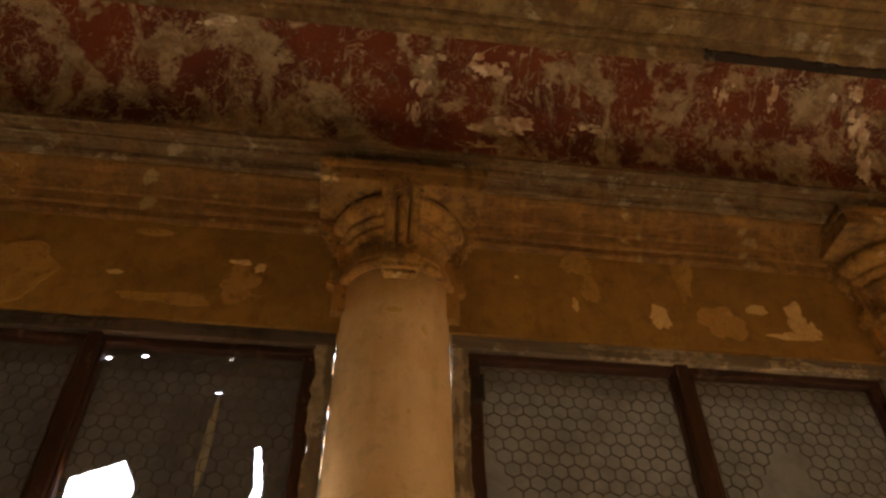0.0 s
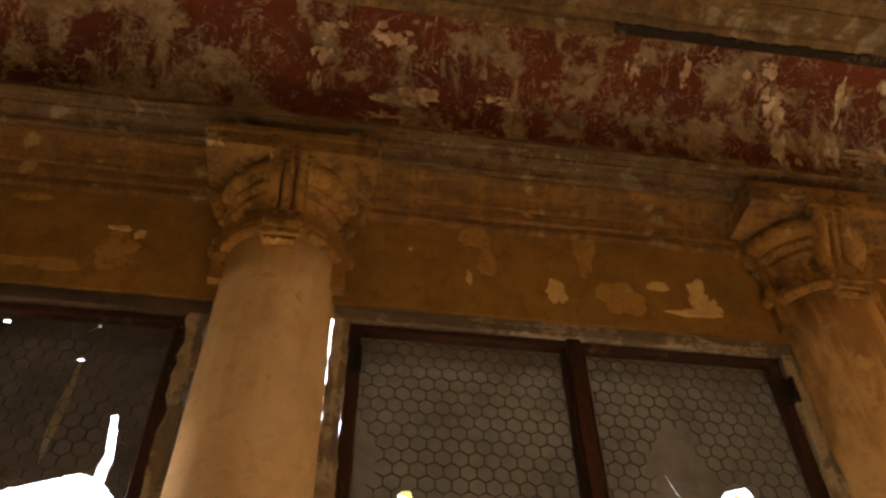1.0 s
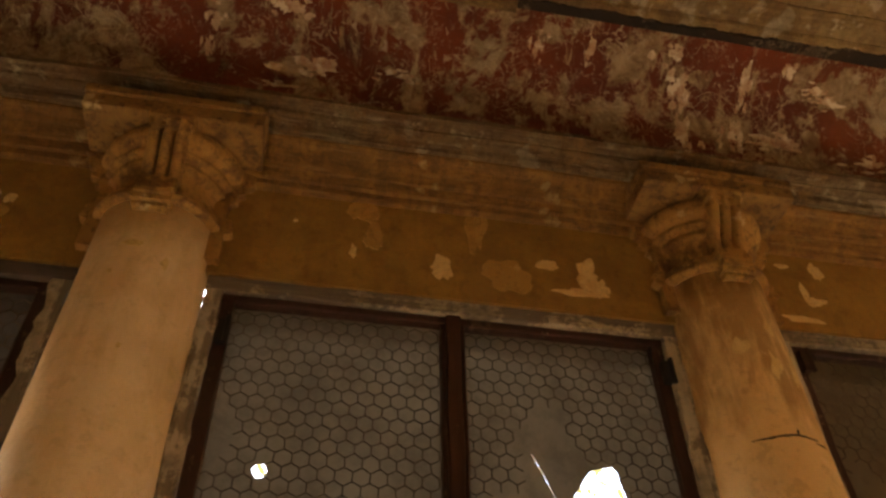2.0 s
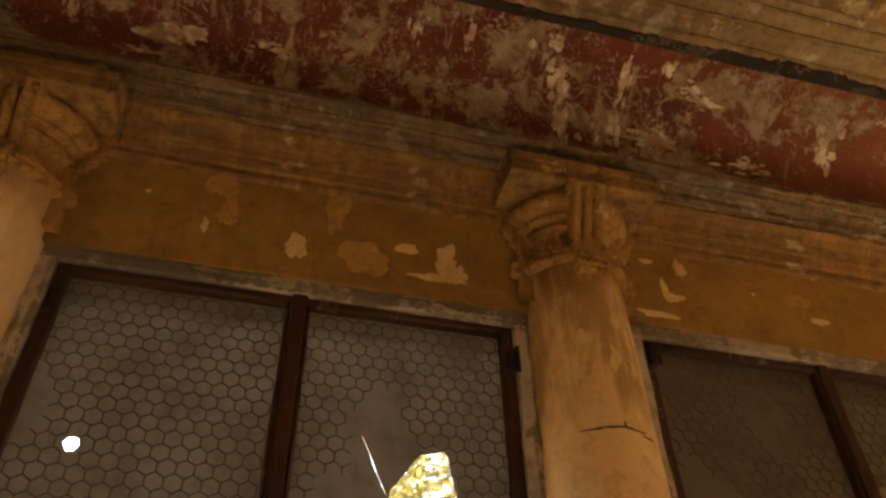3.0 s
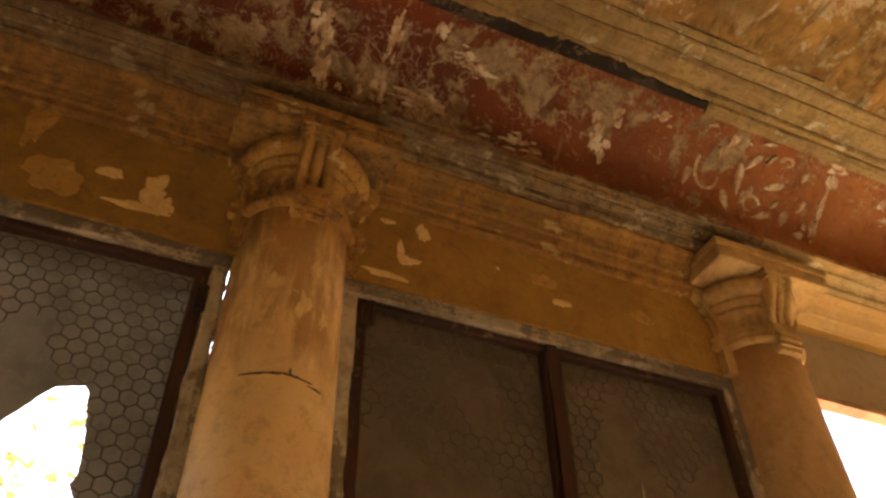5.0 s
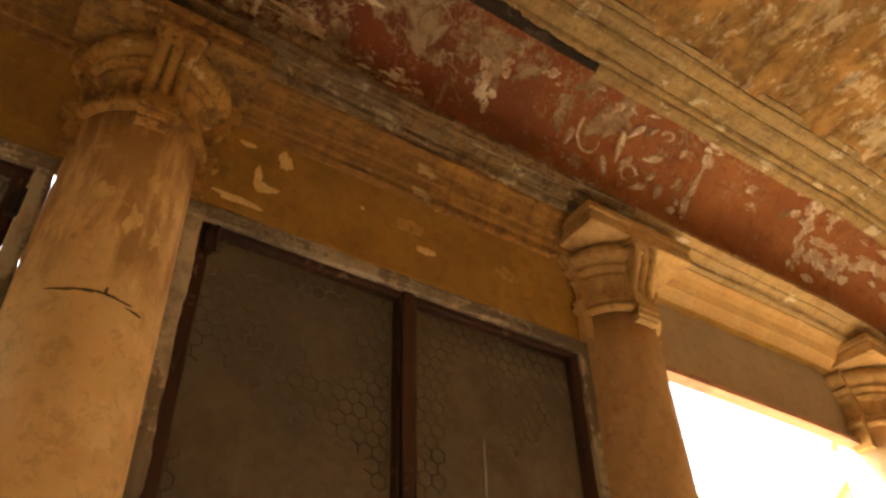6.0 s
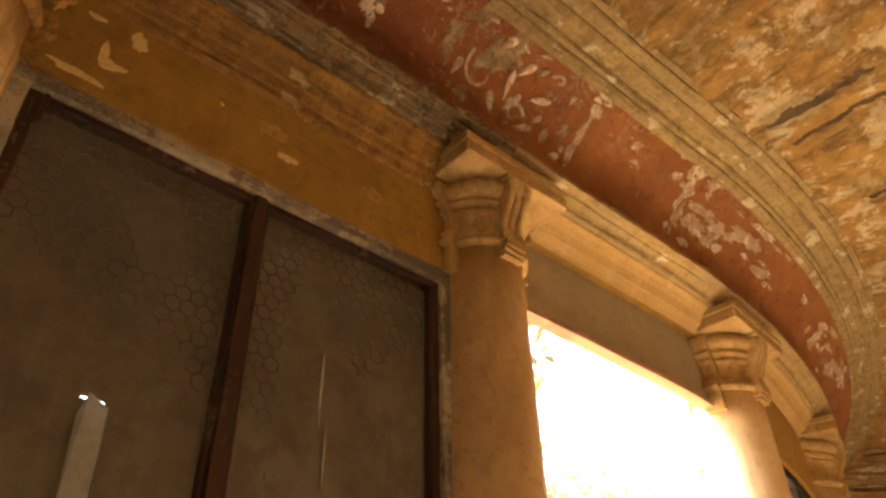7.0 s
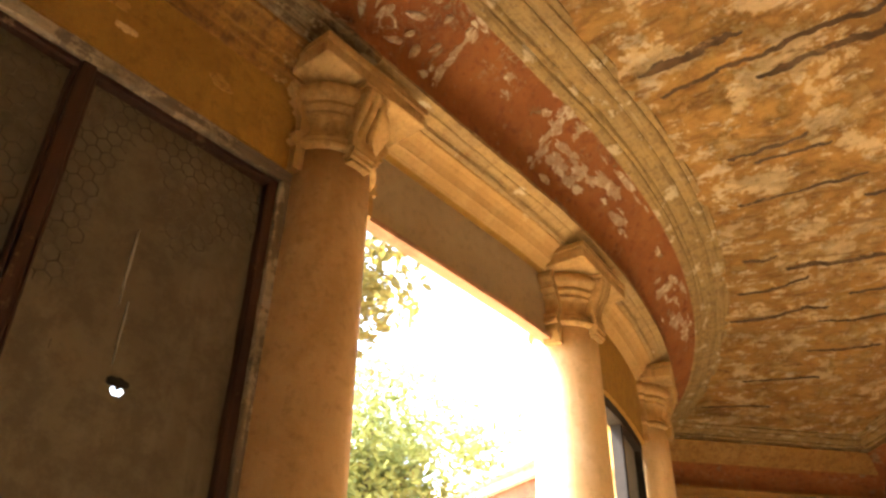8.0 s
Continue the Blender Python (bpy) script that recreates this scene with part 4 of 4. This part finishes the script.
def stucco(name, ring, label=""):
    """Low relief on the cove, from an outline in (u, degrees up the cove)."""
    bm = bmesh.new()
    mu, ma = sum(p[0] for p in ring) / len(ring), sum(p[1] for p in ring) / len(ring)
    base = [bm.verts.new(on_cove(u, a, 0.0)) for u, a in ring]
    top = [bm.verts.new(on_cove(mu + (u - mu) * 0.86, ma + (a - ma) * 0.86, 0.007)) for u, a in ring]
    mid = bm.verts.new(on_cove(mu, ma, 0.0085))
    for k in range(len(ring)):
        q = (k + 1) % len(ring)
        bm.faces.new((base[k], base[q], top[q], top[k]))
        bm.faces.new((top[k], top[q], mid)).smooth = True
    bmesh.ops.recalc_face_normals(bm, faces=bm.faces)
    return part(name, bm, STUCCO, frieze, label)


def leaf_ring(u, deg, length, width, tilt):
    """A teardrop; lengths in metres, tilt in degrees from the run of the frieze."""
    out = []
    for k in range(14):
        a = 2 * math.pi * k / 14
        x, y = length / 2 * math.cos(a), width / 2 * math.sin(a) * (1.0 + 0.55 * math.cos(a)) * (1 + 0.55 * noise.noise((k * 2.7, u * 9, 1)))
        t = radians(tilt)
        out.append((u + x * math.cos(t) - y * math.sin(t), deg + (x * math.sin(t) + y * math.cos(t)) / 0.0056))
    return out


def blob_ring(u, deg, w, h, seed, n=22):
    out = []
    for k in range(n):
        a = 2 * math.pi * k / n
        q = 1 + 0.6 * noise.noise((math.cos(a) * 1.7, math.sin(a) * 1.7, seed)) + 0.4 * noise.noise((math.cos(a) * 6, math.sin(a) * 6, seed))
        out.append((u + w / 2 * q * math.cos(a), deg + h / 2 * q * math.sin(a) / 0.0056))
    return out


def curl(u, deg, r, turns, start, width, sign=1):
    """A spiral band in the plane of the frieze."""
    ins, outs = [], []
    n = 22
    for k in range(n + 1):
        f = k / n
        a = radians(start) + sign * turns * 2 * math.pi * f
        rr = r * (1 - 0.72 * f)
        w = width * (1 - 0.35 * f) / 2
        for lst, q in ((ins, rr - w), (outs, rr + w)):
            lst.append((u + q * math.cos(a), deg + q * math.sin(a) / 0.0056))
    return ins, outs


def stucco_band(name, ins, outs):
    bm = bmesh.new()
    rows = []
    for (a, b), (c, d) in zip(ins, outs):
        rows.append([bm.verts.new(on_cove(a, b, 0.0)), bm.verts.new(on_cove((a + c) / 2, (b + d) / 2, 0.008)), bm.verts.new(on_cove(c, d, 0.0))])
    for p, q in zip(rows, rows[1:]):
        for k in range(2):
            bm.faces.new((p[k], p[k + 1], q[k + 1], q[k])).smooth = True
    bmesh.ops.recalc_face_normals(bm, faces=bm.faces)
    return part(name, bm, STUCCO, frieze)


def remnant(u, deg, w, h, seed):
    """What is left of one ornament: a ragged middle and crumbs round it, one piece of stucco."""
    rnd = random.Random(int(seed * 1000))
    bm = bmesh.new()
    bits = [(u, deg, w * 0.62, h * 0.62)]
    for _ in range(9):
        k = rnd.uniform(0.14, 0.42)
        bits.append((u + rnd.gauss(0, w * 0.36), min(84, max(2, deg + rnd.gauss(0, h * 0.36) / 0.0056)), w * k, h * k * rnd.uniform(0.6, 1.5)))
    for i, (bu, bd, bw, bh) in enumerate(bits):
        n = 30 if i == 0 else 12
        ring = []
        for k in range(n):
            t = 2 * math.pi * k / n
            q = 1 + 0.75 * noise.noise((math.cos(t) * 1.9, math.sin(t) * 1.9, seed + i)) + 0.7 * noise.noise((math.cos(t) * 5, math.sin(t) * 5, seed + i))
            q = max(0.25, q)
            ring.append((bu + bw / 2 * q * math.cos(t), min(86, max(0, bd + bh / 2 * q * math.sin(t) / 0.0056))))
        base = [bm.verts.new(on_cove(x, y, -0.001)) for x, y in ring]
        top = [bm.verts.new(on_cove(bu + (x - bu) * 0.9, bd + (y - bd) * 0.9, 0.0028 + 0.0004 * i)) for x, y in ring]
        mid = bm.verts.new(on_cove(bu, bd, 0.004 + 0.0004 * i))
        for k in range(n):
            q = (k + 1) % n
            bm.faces.new((base[k], base[q], top[q], top[k]))
            bm.faces.new((top[k], top[q], mid))
    bmesh.ops.recalc_face_normals(bm, faces=bm.faces)
    return part("stucco_remnant", bm, STUCCO, frieze)


for u, a, ln, w, t in ((3.165, 62, 0.085, 0.045, 70), (3.29, 52, 0.10, 0.035, 55), (3.33, 72, 0.075, 0.03, 30), (3.25, 38, 0.12, 0.03, 100), (3.30, 30, 0.09, 0.035, 60), (3.416, 41, 0.10, 0.03, 20), (3.54, 54, 0.055, 0.03, 80), (3.39, 20, 0.10, 0.03, 25),
                       (3.50, 23, 0.07, 0.035, 75), (3.21, 22, 0.09, 0.03, 115), (3.36, 58, 0.07, 0.025, 60), (3.13, 50, 0.06, 0.025, 95), (3.44, 30, 0.05, 0.022, 45), (3.57, 34, 0.06, 0.025, 60), (3.06, 70, 0.05, 0.025, 20), (3.02, 30, 0.07, 0.03, 80), (3.58, 15, 0.06, 0.03, 20), (3.24, 66, 0.05, 0.02, 140)):
    stucco("stucco_leaf", leaf_ring(u, a, ln, w, t))
for u, a, r, n, st, w, sg in ((3.445, 60, 0.034, 0.8, 190, 0.02, -1), (3.13, 36, 0.09, 0.55, 150, 0.016, 1), (3.33, 24, 0.05, 0.7, 20, 0.014, 1)):
    stucco_band("stucco_scroll", *curl(u, a, r, n, st, w, sg))
# worn pieces as (along the wall, degrees up the cove, width, height)
REMNANTS_WEST = [(-0.68, 68, 0.09, 0.06), (-0.015, 26, 0.03, 0.07), (0, 40, 0.05, 0.05), (0.014, 56, 0.06, 0.06), (0.212, 8, 0.1, 0.03), (0.22, 54, 0.12, 0.09),
                 (0.33, 24, 0.16, 0.07), (0.62, 26, 0.1, 0.03), (1.044, 54, 0.035, 0.09), (1.225, 58, 0.035, 0.1), (1.527, 64, 0.07, 0.1), (1.56, 42, 0.08, 0.12),
                 (1.585, 16, 0.08, 0.12)]
REMNANTS_MIDDLE = [(1.775, 22, 0.06, 0.12), (1.79, 50, 0.05, 0.12), (1.95, 62, 0.05, 0.08), (1.97, 20, 0.2, 0.06), (2.055, 52, 0.1, 0.05), (2.13, 46, 0.12, 0.03),
                   (2.3, 14, 0.14, 0.05), (2.62, 30, 0.09, 0.12), (2.66, 50, 0.05, 0.06), (2.85, 60, 0.06, 0.04), (3.59, 76, 0.05, 0.03), (3.655, 22, 0.06, 0.1),
                   (3.66, 40, 0.05, 0.12), (3.665, 76, 0.11, 0.06), (3.675, 58, 0.05, 0.11), (3.95, 56, 0.07, 0.05), (3.99, 44, 0.05, 0.03)]
REMNANTS_BEND = [(4.315, 72, 0.09, 0.09), (4.33, 52, 0.045, 0.12), (4.35, 30, 0.05, 0.1), (4.44, 44, 0.1, 0.03), (4.45, 68, 0.06, 0.07), (4.5, 30, 0.16, 0.06),
                 (4.62, 40, 0.14, 0.05), (4.86, 50, 0.22, 0.06), (4.92, 68, 0.18, 0.05), (5.1, 40, 0.12, 0.03), (5.55, 55, 0.05, 0.02), (5.92, 40, 0.1, 0.1),
                 (6.04, 66, 0.13, 0.05), (6.3, 42, 0.24, 0.05), (6.6, 55, 0.2, 0.07)]
for pieces, grow in ((REMNANTS_WEST, 1.0), (REMNANTS_MIDDLE, 1.0), (REMNANTS_BEND, 1.6)):
    for u, a, w, h in pieces:
        remnant(u, a, w * grow, h * grow, u * 3.3 + a)

# ---------- marks on the shafts ----------
def shaft_mark(col, deg, z, w, h, seed, material, lift=0.0016):
    """A flake or crack wrapped on a shaft; deg 0 faces the verandah."""
    bm = bmesh.new()
    n = 20
    ring = []
    for k in range(n):
        a = 2 * math.pi * k / n
        q = 1 + 0.6 * noise.noise((math.cos(a) * 1.8, math.sin(a) * 1.8, seed)) + 0.25 * noise.noise((math.cos(a) * 6, math.sin(a) * 6, seed))
        ring.append((w / 2 * q * math.cos(a), h / 2 * q * math.sin(a)))

    def at(dx, dz, up):
        f = max(0.0, (z + dz - 0.2) / 2.94)
        r = 0.19 - 0.034 * f ** 1.3 + up
        t = radians(deg - 90) + dx / r
        return bm.verts.new((r * math.cos(t), r * math.sin(t), z + dz))
    outer = [at(x, y, -0.002) for x, y in ring]
    inner = [at(x * 0.93, y * 0.93, lift) for x, y in ring]
    core = [at(x * 0.45, y * 0.45, lift) for x, y in ring]
    mid = at(0, 0, lift)
    for k in range(n):
        q = (k + 1) % n
        bm.faces.new((outer[k], outer[q], inner[q], inner[k]))
        bm.faces.new((inner[k], inner[q], core[q], core[k]))
        bm.faces.new((core[k], core[q], mid))
    bmesh.ops.recalc_face_normals(bm, faces=bm.faces)
    return bm


by_u = dict(zip(COLS, COLUMNS))
for u, deg, z, w, h, m in ((-0.04, -4, 2.975, 0.05, 0.02, CHIP), (-0.04, 28, 2.93, 0.018, 0.034, CHIP), (-0.04, -16, 2.88, 0.012, 0.012, CHIP), (-0.04, 12, 2.66, 0.01, 0.012, CHIP), (1.62, 18, 2.93, 0.03, 0.05, CHIP), (1.62, -20, 2.86, 0.05, 0.06, CHIP),
                          (1.62, 8, 2.80, 0.04, 0.09, CHIP), (1.62, 30, 2.78, 0.03, 0.07, CHIP)):
    part("paint_flake", shaft_mark(u, deg, z, w, h, u + z * 5, m), m, by_u[u])
for u, deg, z, w, h in ((1.62, -26, 2.573, 0.05, 0.003), (1.62, -12, 2.577, 0.05, 0.0032), (1.62, 2, 2.581, 0.06, 0.004), (1.62, 17, 2.578, 0.05, 0.003), (1.62, 29, 2.568, 0.04, 0.0035), (1.62, 4, 2.59, 0.006, 0.016)):
    part("crack", shaft_mark(u, deg, z, w, h, u + z * 5, LATH), LATH, by_u[u], "dark crack across the shaft")


# ---------- the bay past the open one: a dark frame with its leaf ajar ----------
def far_frame(u0, u1):
    ob = tagged(new("window_4"), "dark timber frame with one dusty leaf standing ajar", "window", kind="structure")
    for a, b in ((u0, u0 + 0.05), (u1 - 0.05, u1)):
        part("window_jamb", tidy(slab(a, b, -0.10, -0.02, 0.8, 3.02)), DARK, ob)
    part("window_frame_head", tidy(slab(u0 + 0.05, u1 - 0.05, -0.10, -0.02, 2.96, 3.018)), DARK, ob)
    part("mullion", tidy(slab(u0 + 0.58, u0 + 0.62, -0.09, -0.03, 0.8, 2.96)), DARK, ob)
    part("pane", tidy(slab(u0 + 0.62, u1 - 0.05, -0.065, -0.06, 0.8, 2.96)), PANE, ob, "dusty glass")
    return ob


far_frame(5.10, 6.22)
far_frame(6.58, 7.77)

# ---------- outside ----------
bm = bmesh.new()
for x, y in ((-400, -400), (400, -400), (400, 400), (-400, 400)):
    bm.verts.new((x, y, -0.25))
bm.faces.new(bm.verts[:])
tagged(mesh_object("ground", bm, EARTH), "dry sunlit earth of the courtyard", "ground", kind="structure")


def limb(bm, pts, radii, n=8):
    rows = []
    for i, (p, r) in enumerate(zip(pts, radii)):
        d = (Vector(pts[min(i + 1, len(pts) - 1)]) - Vector(pts[max(i - 1, 0)])).normalized()
        q = d.to_track_quat('Z', 'Y').to_matrix()
        rows.append([bm.verts.new(Vector(p) + q @ Vector((r * math.cos(a), r * math.sin(a), 0))) for a in [2 * math.pi * k / n for k in range(n)]])
    for a, b in zip(rows, rows[1:]):
        for k in range(n):
            bm.faces.new((a[k], a[(k + 1) % n], b[(k + 1) % n], b[k])).smooth = True


def tree(x, y, crown_z, spread, leaves, leaf, material, label, seed, squash=0.8):
    rnd = random.Random(seed)
    ob = tagged(new("tree"), label, "tree")
    ob.location = (x, y, -0.25)
    cz = crown_z + 0.25
    bm = bmesh.new()
    fork = (rnd.uniform(-.2, .2), rnd.uniform(-.2, .2), cz - spread * 0.8)
    limb(bm, [(0, 0, 0), (0.05, -0.04, fork[2] * 0.5), fork], [0.2, 0.15, 0.11])
    tips = []
    for k in range(9):
        a = 2 * math.pi * k / 9 + rnd.uniform(-.3, .3)
        r = spread * rnd.uniform(0.45, 0.85)
        tip = (r * math.cos(a), r * math.sin(a), cz + spread * squash * rnd.uniform(-0.5, 0.7))
        m = tuple(fork[i] * 0.5 + tip[i] * 0.5 + rnd.uniform(-.1, .1) for i in range(3))
        limb(bm, [fork, m, tip], [0.07, 0.04, 0.012], 6)
        tips += [tip, m]
    part("trunk", bm, BARK, ob, "forking grey-brown trunk with limbs")
    clumps = []
    for tip in tips:
        for _ in range(6):
            clumps.append((tip[0] + rnd.gauss(0, spread * .22), tip[1] + rnd.gauss(0, spread * .22), tip[2] + rnd.gauss(0, spread * .18), rnd.uniform(0.12, 0.26) * spread))
    verts, faces = [], []
    for _ in range(leaves):
        c = rnd.choice(clumps)
        p = Vector((c[0] + rnd.gauss(0, c[3]), c[1] + rnd.gauss(0, c[3]), c[2] + rnd.gauss(0, c[3] * .8)))
        q = Euler((rnd.uniform(-1.1, 1.1), rnd.uniform(-1.1, 1.1), rnd.uniform(0, 6.3))).to_matrix()
        s = leaf * rnd.uniform(0.6, 1.3)
        i = len(verts)
        verts += [p + q @ Vector(v) * s for v in ((0, -1, 0), (0.42, -0.2, 0.12), (0.3, 0.5, 0.08), (0, 1, -0.1), (-0.3, 0.5, 0.08), (-0.42, -0.2, 0.12))]
        faces += [(i, i + 1, i + 2, i + 3), (i, i + 3, i + 4, i + 5)]
    me = bpy.data.meshes.new("crown")
    me.from_pydata([tuple(v) for v in verts], [], faces)
    me.materials.append(material)
    cr = new("crown", me)
    cr.parent = ob
    tagged(cr, "open crown of many small leaves", kind="stuff")
    return ob


tree(11.4, 9.7, 5.65, 1.7, 8000, 0.085, LEAF, "leafy green courtyard tree in bright sun", 3)
tree(6.1, 5.4, 5.2, 1.0, 4200, 0.075, LEAF_DRY, "small tree with yellowing leaves beside the open bay", 5)
tree(2.3, 8.6, 5.6, 1.9, 4200, 0.085, LEAF_DRY, "sparse tree with yellowing leaves behind the windows", 7)

house = tagged(new("house"), "red courtyard house with a white moulded cornice", "house")
hd = Vector((0.34, 0.94, 0)).normalized()
house.matrix_basis = Matrix.Translation((13.2, 4.8, -0.25)) @ Matrix.Rotation(math.atan2(hd.y, hd.x), 4, 'Z')
part("wall", box(bmesh.new(), 0, 9, -5, 0, 0, 6.1), TILE, house, "red plastered wall")
part("cornice", box(box(bmesh.new(), -0.1, 9.1, -5.1, 0.12, 6.11, 6.3, 0.02), -0.25, 9.25, -5.25, 0.28, 6.31, 6.6, 0.03), WHITE, house, "white moulded cornice")
part("roof", box(bmesh.new(), -0.05, 9.05, -5.05, 0.05, 6.61, 6.75, 0.02), TILE, house, "low red roof")
